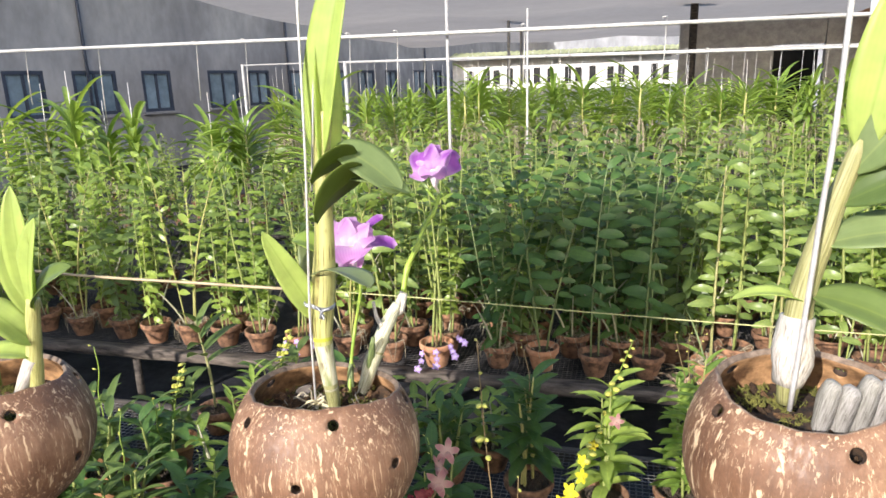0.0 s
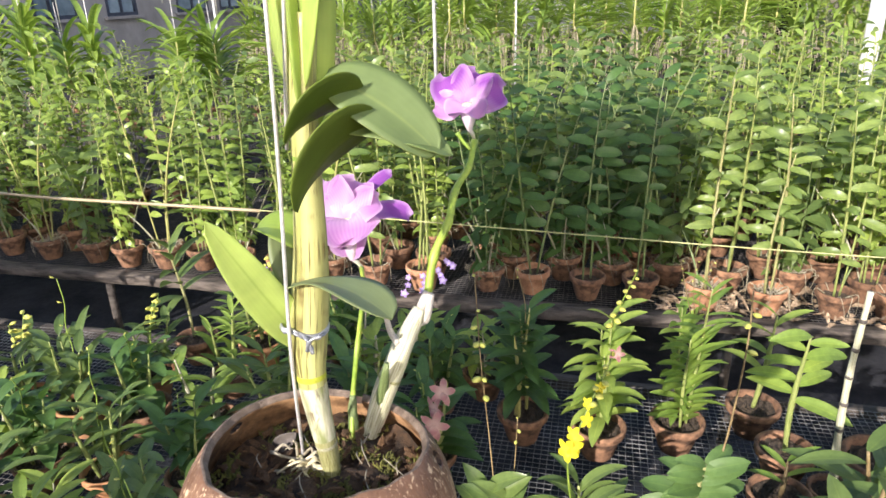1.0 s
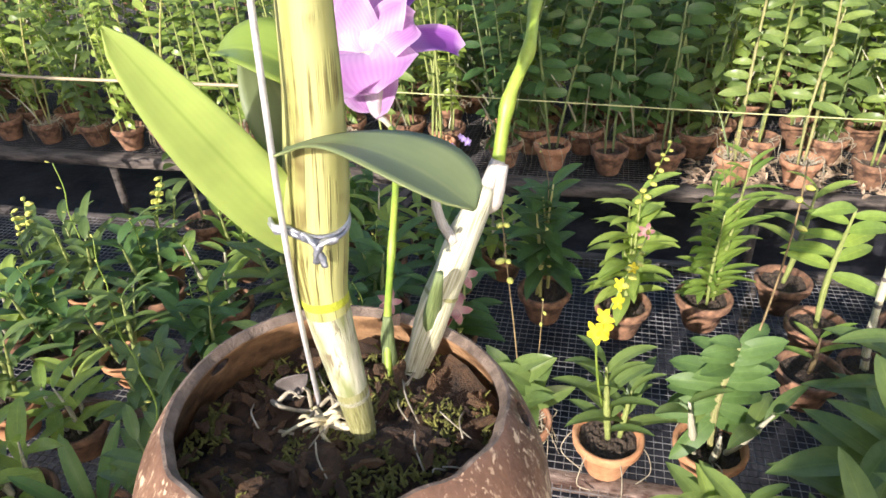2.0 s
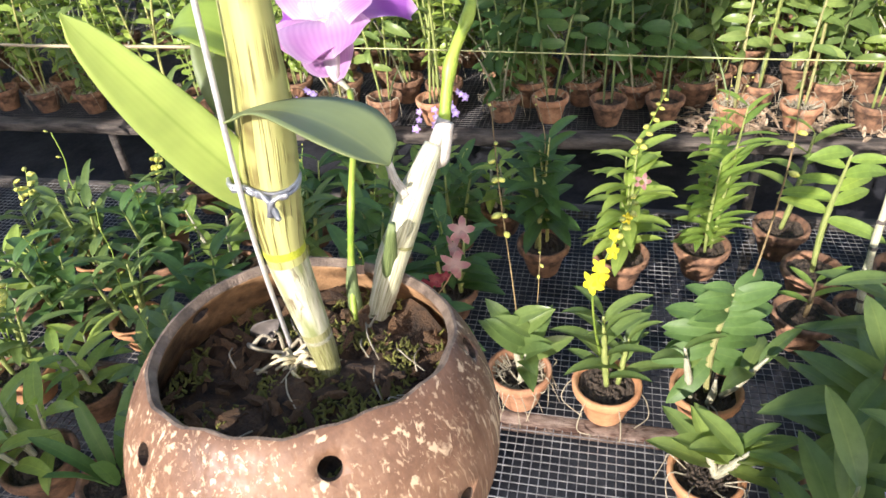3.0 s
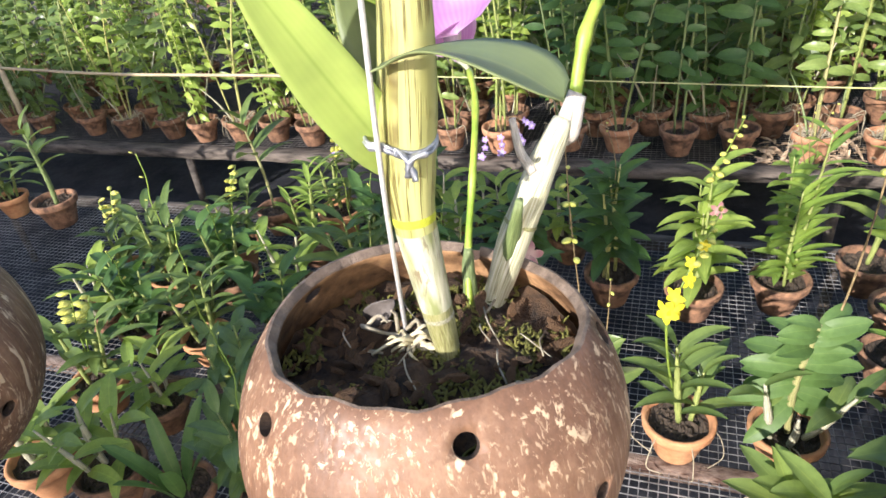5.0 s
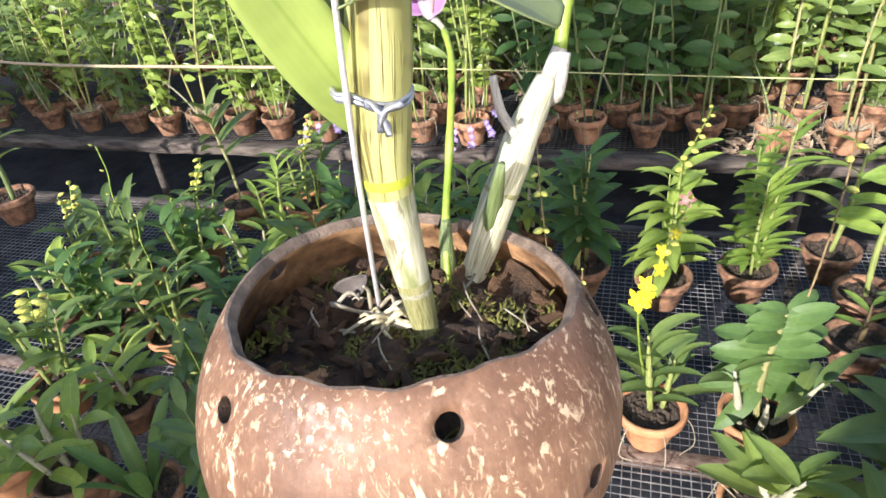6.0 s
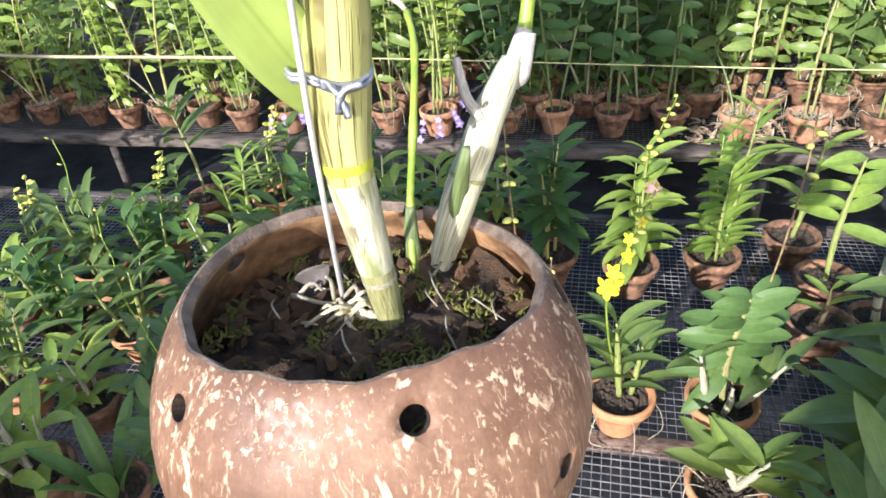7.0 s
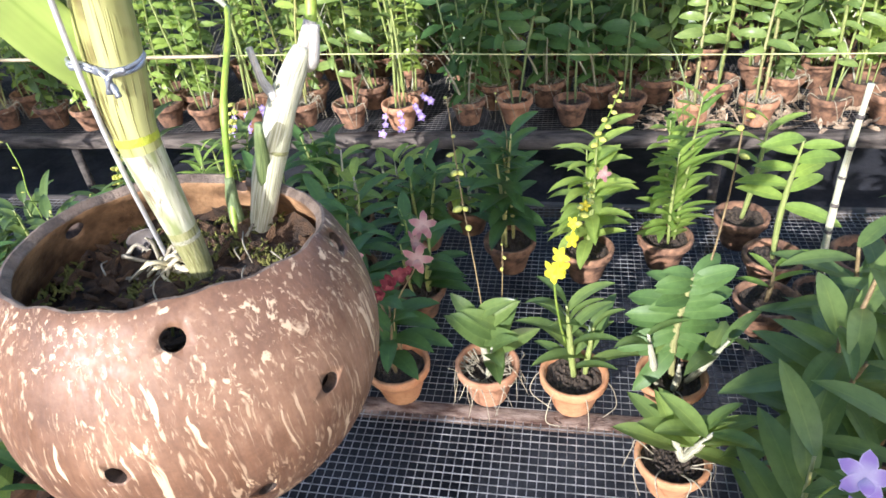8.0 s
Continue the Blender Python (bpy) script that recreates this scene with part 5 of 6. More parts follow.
# -- strap-leaved vandas hanging from the rails --
def vanda(seed, label, mat, n=16, ll=0.26, lw=0.022, stem=0.22):
    rng = random.Random(seed)
    t = thing("hanging_vanda", pose(0, 0, 0), label, "orchid", "hanging vandas")
    g = Geo()
    g.tube([(0, 0, 0), (0.004, 0, stem * 0.5), (0, 0, stem)], [0.008, 0.007, 0.005], 7)
    body = part("stem", g.mesh("stem", M_CANE), t)
    for i in range(n):
        s = i / (n - 1)
        a = (0 if i % 2 else math.pi) + rng.uniform(-0.35, 0.35) + 0.4
        el = 0.25 + 0.85 * s
        w = Vector((math.cos(a) * math.cos(el), math.sin(a) * math.cos(el), math.sin(el)))
        g = Geo()
        g.grid(moved(leaf_points(ll * rng.uniform(0.8, 1.15), lw, rng.uniform(0.8, 1.7), 0.5, rng.uniform(-0.3, 0.3), 7, 2, 0.28), aim((0, 0, stem * s), w)))
        part("leaf", g.mesh("strap_leaf", mat), body)
    for i in range(8):
        a = rng.uniform(0, 6.28)
        q = rng.uniform(0.02, 0.08)
        g = Geo()
        g.tube(smooth_path([(0, 0, 0.03), (q * math.cos(a), q * math.sin(a), -0.05), (q * 1.5 * math.cos(a), q * 1.4 * math.sin(a), -rng.uniform(0.15, 0.4))], 4), [0.003] * 9, 5)
        part("aerial_root", g.mesh("aerial_root", M_ROOT), t, "hanging grey root")
    g = Geo()
    g.tube([(0, 0, stem * 0.5), (0.01, 0, stem + 0.22)], [0.0018, 0.0018], 5)
    part("hanger", g.mesh("hanger", M_WIRE), t)
    return t


V = [vanda(41, "light green strap-leaved vanda hanging from the rail", M_LEAF_LIGHT, 38, 0.30, 0.027), vanda(42, "green strap-leaved vanda with long roots", M_LEAF_LIGHT, 34, 0.28, 0.026)]
vr = random.Random(3)
vspots = [(-3.58, 4.0, 1.13), (-3.88, 4.05, 1.09), (-3.36, 4.05, 1.08), (-3.1, 4.0, 1.08), (-2.5, 4.0, 1.13), (-2.25, 4.0, 1.12), (-2.36, 4.1, 1.06), (-1.78, 4.0, 1.12), (-4.2, 4.0, 1.10)]
vspots += [(-2.0 + 0.2 * i + vr.uniform(-0.06, 0.06), 5.6 + vr.uniform(-0.1, 0.1), 1.30 + vr.uniform(-0.06, 0.06)) for i in range(22)]
for i, (x, y, z) in enumerate(vspots):
    m = pose(x, y, z, 0, 0, vr.uniform(0, 360)) @ Matrix.Scale(vr.uniform(0.9, 1.2) * (1.35 if y < 5 else 1.0), 4)
    k = i % 2
    if i < 2:
        V[k].matrix_basis = m
    else:
        c = copy_thing(V[k], m)
        c.matrix_basis = m


def far_vanda(seed, label, mat):
    """The same kind of plant further off: its strap leaves in one crown."""
    rng = random.Random(seed)
    t = thing("hanging_vanda", pose(0, 0, 0), label, "orchid", "hanging vandas")
    g = Geo()
    for i in range(34):
        s = rng.random()
        a = rng.uniform(0, 6.28)
        el = 0.5 + 0.85 * s
        w = Vector((math.cos(a) * math.cos(el), math.sin(a) * math.cos(el), math.sin(el)))
        g.grid(moved(leaf_points(rng.uniform(0.2, 0.34), 0.027, rng.uniform(0.3, 1.5), 0.4, rng.uniform(-0.3, 0.3), 6, 2, 0.28), aim((0, 0, -0.28 + 0.5 * s), w)))
    part("crown", g.mesh("crown", mat), t)
    g = Geo()
    for i in range(16):
        a, q = rng.uniform(0, 6.28), rng.uniform(0.03, 0.14)
        z = rng.uniform(-0.25, 0.05)
        g.tube(smooth_path([(0, 0, z), (q * math.cos(a), q * math.sin(a), z + 0.01), (q * 1.3 * math.cos(a), q * 1.3 * math.sin(a), z - rng.uniform(0.15, 0.4))], 3), [0.0042] * 7, 4)
    tagged(part("root_tangle", g.mesh("root_tangle", M_ROOT), t), "tangle of hanging pale roots", kind="stuff")
    g = Geo()
    g.tube([(0, 0, -0.3), (0.01, 0, 0.66)], [0.0018, 0.0016], 5)
    part("hanger", g.mesh("hanger", M_WIRE), t)
    return t


FV = [far_vanda(51, "yellow-green strap-leaved vanda in the far hanging row", M_LEAF_LIGHT), far_vanda(52, "green strap-leaved vanda in the far hanging row", M_LEAF_BRIGHT)]
fspots = [(-3.9 + 0.125 * i + vr.uniform(-0.05, 0.05), 7.3 + vr.uniform(-0.12, 0.12), 1.23 + vr.uniform(-0.06, 0.06)) for i in range(72)]
for i, (x, y, z) in enumerate(fspots):
    m = pose(x, y, z, 0, 0, vr.uniform(0, 360)) @ Matrix.Scale(vr.uniform(0.92, 1.12), 4)
    if i < 2:
        FV[i].matrix_basis = m
    else:
        c = copy_thing(FV[i % 2 if i % 5 else 0], m)
        c.matrix_basis = m


# ---- hanging coconut-shell pots ----
def shell_mesh(R0, cut, holes, seed, tilt=(0.0, 0.0), wob=0.0016):
    """Hollow coconut shell: outer and inner ball cut open at the top, with drilled holes. cut: rim height over the centre; tilt: its slope in x and y."""
    n = 72
    ang = np.linspace(0, 2 * np.pi, n, endpoint=False)

    def rim(a):
        return cut + 0.045 * (tilt[0] * math.cos(a) + tilt[1] * math.sin(a)) + 0.006 * max(0.0, -math.sin(a)) * math.cos(a) + 0.0009 * math.sin(a * 3 + 0.6 + seed) + 0.0003 * math.sin(a * 7 + seed) + 0.0003 * math.sin(a * 17)

    def ring(u, R1, extra=0.0):
        """u: 0 at the bottom, 1 at the rim."""
        row = []
        for a in ang:
            th0 = math.acos(min(0.95, rim(a) / R0)) - extra
            th = (math.pi - 0.02) * (1 - u) + th0 * u
            q = R1 * (1 + wob / R0 * math.sin(3 * a + seed) * math.sin(th) * 0.4)
            row.append((q * math.sin(th) * math.cos(a), q * math.sin(th) * math.sin(a), q * math.cos(th)))
        return row
    g = Geo()
    t = 0.0037
    outer = [ring(u, R0) for u in np.linspace(0, 1, 34)]
    edge_out = ring(1, R0 - 0.0006, 0.012)
    edge_in = ring(1, R0 - t + 0.0006, 0.006)
    inner = [ring(u, R0 - t) for u in np.linspace(1, 0, 26)]
    g.grid(np.array(outer), True, mat=0)
    g.grid(np.array([outer[-1], edge_out, edge_in, inner[0]]), True, mat=1)
    g.grid(np.array(inner), True, mat=2)
    k = len(g.v)
    g.poly([i for i in range(n)][::-1], 0)
    g.poly([k - n + i for i in range(n)], 2)
    me = g.mesh("shell", [M_SHELL, M_RIM, M_INSIDE])
    me.polygons.foreach_set("use_smooth", [m != 1 for m in g.mi])
    b = bmesh.new()
    b.from_mesh(me)
    bmesh.ops.remove_doubles(b, verts=b.verts, dist=1e-6)
    bmesh.ops.recalc_face_normals(b, faces=b.faces)
    b.to_mesh(me)
    b.free()
    ob = bpy.data.objects.new("shell_tmp", me)
    scene.collection.objects.link(ob)
    cg = Geo()
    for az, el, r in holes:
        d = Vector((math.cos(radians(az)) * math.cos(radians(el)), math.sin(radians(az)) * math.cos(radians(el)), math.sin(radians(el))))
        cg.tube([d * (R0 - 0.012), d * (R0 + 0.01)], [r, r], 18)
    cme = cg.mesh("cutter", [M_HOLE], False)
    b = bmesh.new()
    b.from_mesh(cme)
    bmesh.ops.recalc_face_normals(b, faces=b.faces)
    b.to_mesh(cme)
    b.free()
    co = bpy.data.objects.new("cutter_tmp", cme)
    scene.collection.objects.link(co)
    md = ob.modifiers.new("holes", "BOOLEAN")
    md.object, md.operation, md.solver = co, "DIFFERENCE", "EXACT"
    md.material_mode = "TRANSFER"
    done = bpy.data.meshes.new_from_object(ob.evaluated_get(bpy.context.evaluated_depsgraph_get()))
    bpy.data.objects.remove(ob)
    bpy.data.objects.remove(co)
    done.name = "shell"
    return done


CHUNKS = []
for s in range(5):
    rng = random.Random(60 + s)
    b = bmesh.new()
    bmesh.ops.create_icosphere(b, subdivisions=2, radius=1)
    for v in b.verts:
        f = 0.7 + 0.5 * noise.noise(v.co * 1.6 + Vector((s * 7, 0, 0)))
        v.co = Vector((v.co.x * f * 1.3, v.co.y * f * 0.55, v.co.z * f * 0.34 + 0.25 * noise.noise(v.co * 3.1)))
    me = bpy.data.meshes.new("bark_chunk")
    b.to_mesh(me)
    b.free()
    me.materials.append(M_BARK)
    CHUNKS.append(me)


def soil_in_shell(owner, r, z, seed, n=190):
    g = Geo()
    rng = random.Random(seed)
    ang = np.linspace(0, 2 * np.pi, 40, endpoint=False)
    rows = []
    for q in np.linspace(1.0, 0.02, 12):
        rows.append([(q * r * math.cos(a), q * r * math.sin(a), z + 0.005 * noise.noise(Vector((q * 4 * math.cos(a), q * 4 * math.sin(a), seed))) + 0.003 * noise.noise(Vector((q * 14 * math.cos(a), q * 14 * math.sin(a), seed))) - 0.003 * q) for a in ang])
    g.grid(np.array(rows), True)
    wall = [[(q * math.cos(a), q * math.sin(a), h) for a in ang] for q, h in ((r, z - 0.003), (r * 1.07, z - 0.012), (r * 1.09, 0.0), (r * 1.0, -0.02), (r * 0.72, -0.038), (0.002, -0.045))]
    g.grid(np.array(wall), True)
    s = part("substrate", g.mesh("substrate", M_SOIL), owner, "dark bark and fibre mix")
    for _ in range(n):
        q, a = r * math.sqrt(rng.uniform(0.02, 0.8)), rng.uniform(0, 6.28)
        m = Matrix.Translation((q * math.cos(a), q * math.sin(a), z + 0.0005)) @ Euler([rng.uniform(-0.7, 0.7), rng.uniform(-0.7, 0.7), rng.uniform(0, 6.28)]).to_matrix().to_4x4() @ Matrix.Scale(rng.choice((rng.uniform(0.0012, 0.003), rng.uniform(0.003, 0.0055))), 4)
        part("bark_chunk", rng.choice(CHUNKS), s, "", m)
    g = Geo()
    for _ in range(2200):
        q, a = r * math.sqrt(rng.uniform(0.0, 0.85)), rng.uniform(0, 6.28)
        if noise.noise(Vector((q * 60 * math.cos(a), q * 60 * math.sin(a), 3.0 + seed))) < 0.02:
            continue
        c = Vector((q * math.cos(a), q * math.sin(a), z - 0.001))
        d = Vector((rng.uniform(-1, 1), rng.uniform(-1, 1), rng.uniform(0.4, 1.2))).normalized()
        e = Vector((rng.uniform(-1, 1), rng.uniform(-1, 1), 0.2))
        g.tube([c, c + d * 0.0016, c + d * 0.0026 + e * 0.0014], [0.0006, 0.0005, 0.0002], 4, False)
    part("moss", g.mesh("moss_tufts", M_MOSS), s, "olive moss tufts")
    return s


def hang_wires(owner, pts_list, r=0.0011):
    for pts in pts_list:
        g = Geo()
        sp = smooth_path(pts, 6)
        g.tube(sp, [r] * len(sp), 8)
        part("hanging_wire", g.mesh("hanging_wire", M_WIRE), owner, "galvanised hanging wire")


# the main pot
HC, HR, CUT = Vector((-0.0856, 0.487, 1.4745)), 0.0592, 0.0383
hero = thing("hanging_orchid", Matrix.Translation(HC), "dendrobium with purple flowers in a drilled coconut shell hung by wire", "orchid", "hanging coconut pots")


def loc(x, y, z):
    return Vector((x, y, z)) - HC


def low(x, y, z):
    """As loc, for what roots in the shell: set deeper and further back, down to the sunken bark."""
    w = min(1.0, max(0.0, (1.535 - z) / 0.03)) * 0.095
    return Vector((x + w * (x + 0.01), y + w * (y - 0.355), z + w * (z - 1.62))) - HC


HOLES = [(-57, 38, 0.0032), (-124, 34, 0.0031), (15, 30, 0.0036), (88, 32, 0.0035), (160, 32, 0.0035), (-81, 6, 0.0028), (-48, -19, 0.0028), (-22, 6, 0.0031), (-155, -14, 0.0034), (55, -10, 0.0034)]
part("shell", shell_mesh(HR, CUT, HOLES, 1.0, (-0.054, -0.124)), hero, "brown coconut shell with cream flecks and drilled holes")
SZ = loc(0, 0, 1.4950).z
soil_in_shell(hero, 0.049, SZ, 2)

# main cane
cane = smooth_path([low(-0.0742, 0.4815, 1.499), low(-0.0762, 0.4845, 1.509), low(-0.0808, 0.4895, 1.523), loc(-0.0852, 0.494, 1.543), loc(-0.0850, 0.496, 1.561),
                    loc(-0.081, 0.496, 1.592), loc(-0.079, 0.496, 1.622), loc(-0.0775, 0.496, 1.652), loc(-0.074, 0.496, 1.68)], 6)
k = len(cane)
cr = np.interp(np.linspace(0, 1, k), [0, 0.06, 0.125, 0.25, 0.375, 0.46, 0.55, 0.64, 0.75, 0.875, 1.0], [0.0027, 0.0035, 0.0040, 0.0050, 0.0059, 0.0071, 0.0077, 0.0064, 0.0054, 0.0048, 0.0043])
g = Geo()
g.tube(cane, cr, 20, True)
main_cane = part("cane", g.mesh("cane", M_CANE_HERO), hero, "thick ridged yellow-green cane")


def at_height(path, z):
    return int(np.argmin(np.abs(path[:, 2] + HC.z - z)))


for h, wdt, mt in ((1.5105, 0.0008, M_CANE_OLD), (1.5425, 0.0012, M_NODE), (1.632, 0.0008, M_STEM)):
    i = at_height(cane, h)
    g = Geo()
    d = (cane[i + 1] - cane[i - 1])
    d /= np.linalg.norm(d)
    g.tube([cane[i] - d * wdt, cane[i], cane[i] + d * wdt], [cr[i] * 1.015, cr[i] * 1.03, cr[i] * 1.015], 20, False)
    part("node", g.mesh("node", mt), main_cane, "ring at the cane's joint")

lo, hi = at_height(cane, 1.511), at_height(cane, 1.5405)
g = Geo()
g.tube(cane[lo:hi + 1], cr[lo:hi + 1] * 1.014, 20, False)
part("sheath", g.mesh("sheath", M_SHEATH), main_cane, "pale papery lower sheath")

g = Geo()
g.tube(cane[:lo + 1], cr[:lo + 1] * 1.01, 20, False)
part("base", g.mesh("cane_base", M_CANE_OLIVE), main_cane, "olive-green cane base")
# twist tie round cane and wire
g = Geo()
tc = np.array(loc(-0.0850, 0.4955, 1.5640))
pts = []
for a in np.linspace(-0.5 * math.pi, 1.5 * math.pi, 30):
    rr = 0.0078 + (0.0022 if math.cos(a + 2.6) > 0.85 else 0)
    pts.append(tc + np.array((rr * math.cos(a), rr * math.sin(a), 0.0007 * math.sin(a * 2) - 0.0012 * math.cos(a))))
g.tube(pts, [0.00075] * 30, 6, True, 0, 0.25)
g.tube([p + np.array((0, 0, 0.0011)) for p in pts], [0.0006] * 30, 6)
kn = tc + np.array((0.0046, -0.0070, -0.0006))
g.tube(smooth_path([kn + (-0.004, -0.0005, 0.0014), kn + (-0.0015, -0.0018, 0.0002), kn + (0.0, -0.002, -0.003), kn + (0.0008, -0.0022, -0.0058)], 5), [0.0008] * 16, 6, True, 0, 0.3)
g.tube(smooth_path([kn + (0.004, -0.0005, 0.0010), kn + (0.001, -0.0020, 0.0004), kn + (-0.0008, -0.0024, -0.0022), kn + (-0.0012, -0.0024, -0.0048)], 5), [0.0008] * 16, 6, True, 0, 0.3)
part("twist_tie", g.mesh("twist_tie", M_TIE), hero, "silver twist tie knotted round the cane")

hang_wires(hero, [[low(-0.0905, 0.490, 1.500), loc(-0.0890, 0.4870, 1.56), loc(-0.0842, 0.4868, 1.64), loc(-0.0815, 0.487, 1.722), loc(-0.078, 0.488, 1.9), loc(-0.076, 0.49, 2.36)],
                  [loc(-0.084, 0.493, 1.635), loc(-0.077, 0.492, 1.70), loc(-0.071, 0.492, 1.76), loc(-0.066, 0.491, 1.95), loc(-0.064, 0.49, 2.36)]], 0.00075)


def hero_leaf(base, tip, width, up, bend, fold=0.25, twist=0.0, parent=None, blunt=0.62, wave=0.02, peak=0.45, mat=None):
    base, tip = low(*base), low(*tip)
    L = (tip - base).length * (1 + bend * bend / 24)
    p = leaf_mesh("leaf", mat or M_HERO_LEAF, 0.0005, length=L, width=width, bend=bend, fold=fold, twist=twist, ns=18, nw=8, blunt=blunt, wave=wave, peak=peak)
    # turn so that the arc's chord runs from base to tip
    m = aim(base, tip - base, up)
    return part("leaf", p, parent or main_cane, "", m @ Matrix.Rotation(-bend / 2, 4, "Y"))


hero_leaf((-0.0878, 0.5000, 1.552), (-0.1075, 0.473, 1.614), 0.0168, (0.12, -0.85, 0.50), 0.22, 0.22, 0.1, blunt=0.55, peak=0.40)
hero_leaf((-0.0855, 0.4865, 1.5855), (-0.0410, 0.468, 1.5860), 0.0200, (0.1, 0.0, 1.0), 0.95, 0.2, -0.1, peak=0.70, mat=M_SHADE_GREY_LEAF)
hero_leaf((-0.0560, 0.4960, 1.655), (-0.0730, 0.470, 1.643), 0.0255, (-0.40, 0.40, 0.70), 0.9, 0.15, 0.1, blunt=0.5, mat=M_SHADE_OLIVE_LEAF)
hero_leaf((-0.0510, 0.4960, 1.645), (-0.0705, 0.467, 1.622), 0.0360, (-0.40, 0.40, 0.70), 0.9, 0.15, 0.1, blunt=0.5, mat=M_SHADE_OLIVE_LEAF)
hero_leaf((-0.0680, 0.4950, 1.660), (-0.0310, 0.498, 1.634), 0.0240, (0.45, -0.55, 0.60), 0.8, 0.2, 0.1, blunt=0.5, mat=M_BLUE_LEAF)
hero_leaf((-0.0680, 0.4950, 1.643), (-0.0270, 0.501, 1.633), 0.0190, (0.2, -0.35, 1.0), 0.9, 0.2, 0.1, mat=M_BLUE_LEAF)
hero_leaf((-0.083, 0.502, 1.594), (-0.1060, 0.503, 1.601), 0.0160, (0.2, -0.4, 0.9), 1.6, 0.35, 0.2, mat=M_LEAF_LIGHT)
hero_leaf((-0.084, 0.502, 1.572), (-0.100, 0.508, 1.603), 0.0190, (0.4, -0.8, 0.4), 0.4, 0.25, 0.1, mat=M_SHADE_GREY_LEAF)
hero_leaf((-0.078, 0.495, 1.655), (-0.054, 0.495, 1.765), 0.025, (-0.35, -0.95, 0.1), 0.25, 0.45, 0.1, blunt=0.5, mat=M_HERO_LEAF)
hero_leaf((-0.076, 0.496, 1.64), (-0.074, 0.50, 1.735), 0.018, (0.8, -0.6, 0.1), 0.2, 0.4, 0.1, blunt=0.5, mat=M_HERO_LEAF)

# second cane: papery, cut short, carrying the flower stem
c2 = smooth_path([low(-0.070, 0.505, 1.497), low(-0.0675, 0.511, 1.507), low(-0.063, 0.524, 1.524), loc(-0.058, 0.538, 1.539), loc(-0.0535, 0.546, 1.549)], 6)
g = Geo()
g.tube(c2, np.interp(np.linspace(0, 1, len(c2)), [0, 0.12, 0.45, 0.75, 1], [0.0022, 0.0036, 0.0054, 0.0047, 0.0032]), 16, True, 0, 0.05)
old = part("cane", g.mesh("old_cane", M_CANE_PALE), hero, "pale papery old cane")
g = Geo()
s2 = smooth_path([loc(-0.056, 0.543, 1.541), loc(-0.0530, 0.546, 1.549), loc(-0.0502, 0.549, 1.557)], 6)
g.tube(s2, np.linspace(0.0030, 0.0022, len(s2)), 10)
part("sheath", g.mesh("sheath", M_WHITE_CANE), old, "white dry sheath")
g = Geo()
s5 = smooth_path([loc(-0.0530, 0.5440, 1.542), loc(-0.0505, 0.5455, 1.546), loc(-0.0485, 0.5480, 1.556)], 5)
g.tube(s5, np.interp(np.linspace(0, 1, len(s5)), [0, 0.35, 1], [0.0012, 0.0025, 0.0016]), 10)
part("sheath", g.mesh("sheath", M_WHITE_CANE), old, "short white dry sheath")
for q in (0.52,):
    i = int(q * (len(c2) - 1))
    d = (c2[i + 1] - c2[i - 1]) / np.linalg.norm(c2[i + 1] - c2[i - 1])
    g = Geo()
    rr = 0.0053
    g.tube([c2[i] - d * 0.0007, c2[i], c2[i] + d * 0.0007], [rr, rr * 1.05, rr], 16, False)
    part("node", g.mesh("node", M_CANE_OLIVE), old, "brown ring at the joint")
# swollen grey-green base of the rear flower stem
b2 = smooth_path([low(-0.0745, 0.502, 1.497), low(-0.0755, 0.508, 1.505), low(-0.0775, 0.514, 1.512), low(-0.0785, 0.518, 1.517)], 5)
g = Geo()
g.tube(b2, np.interp(np.linspace(0, 1, len(b2)), [0, 0.75, 1], [0.0030, 0.0021, 0.0014]), 14, True, 0, 0.05)
part("stub", g.mesh("stem_base", M_CANE_GREY), hero, "grey-green swollen stem base")
g = Geo()
s3 = smooth_path([loc(-0.0605, 0.533, 1.537), loc(-0.0650, 0.535, 1.543), loc(-0.0675, 0.537, 1.553)], 5)
g.tube(s3, np.linspace(0.0019, 0.0011, len(s3)), 8)
part("stub", g.mesh("stub", M_WHITE_CANE), old, "thin dry stub")
# broken grey stub beside it
g = Geo()
s4 = smooth_path([low(-0.0680, 0.512, 1.500), low(-0.0655, 0.516, 1.515), loc(-0.0625, 0.521, 1.534)], 5)
g.tube(s4, np.interp(np.linspace(0, 1, len(s4)), [0, 0.6, 1], [0.0020, 0.0030, 0.0012]), 12, True, 0, 0.15)
part("stub", g.mesh("stub", M_CANE_GREY), hero, "short grey cane stub")


def petal(owner, mat, base, way, up, L, W, bend=0.5, fold=0.1, blunt=0.5, wave=0.06, label=""):
    p = leaf_mesh("petal", mat, 0.0, length=L, width=W, bend=bend, fold=fold, twist=0.15, ns=12, nw=8, blunt=blunt, wave=wave, peak=0.55)
    return part("petal", p, owner, label, aim(base, way, up))


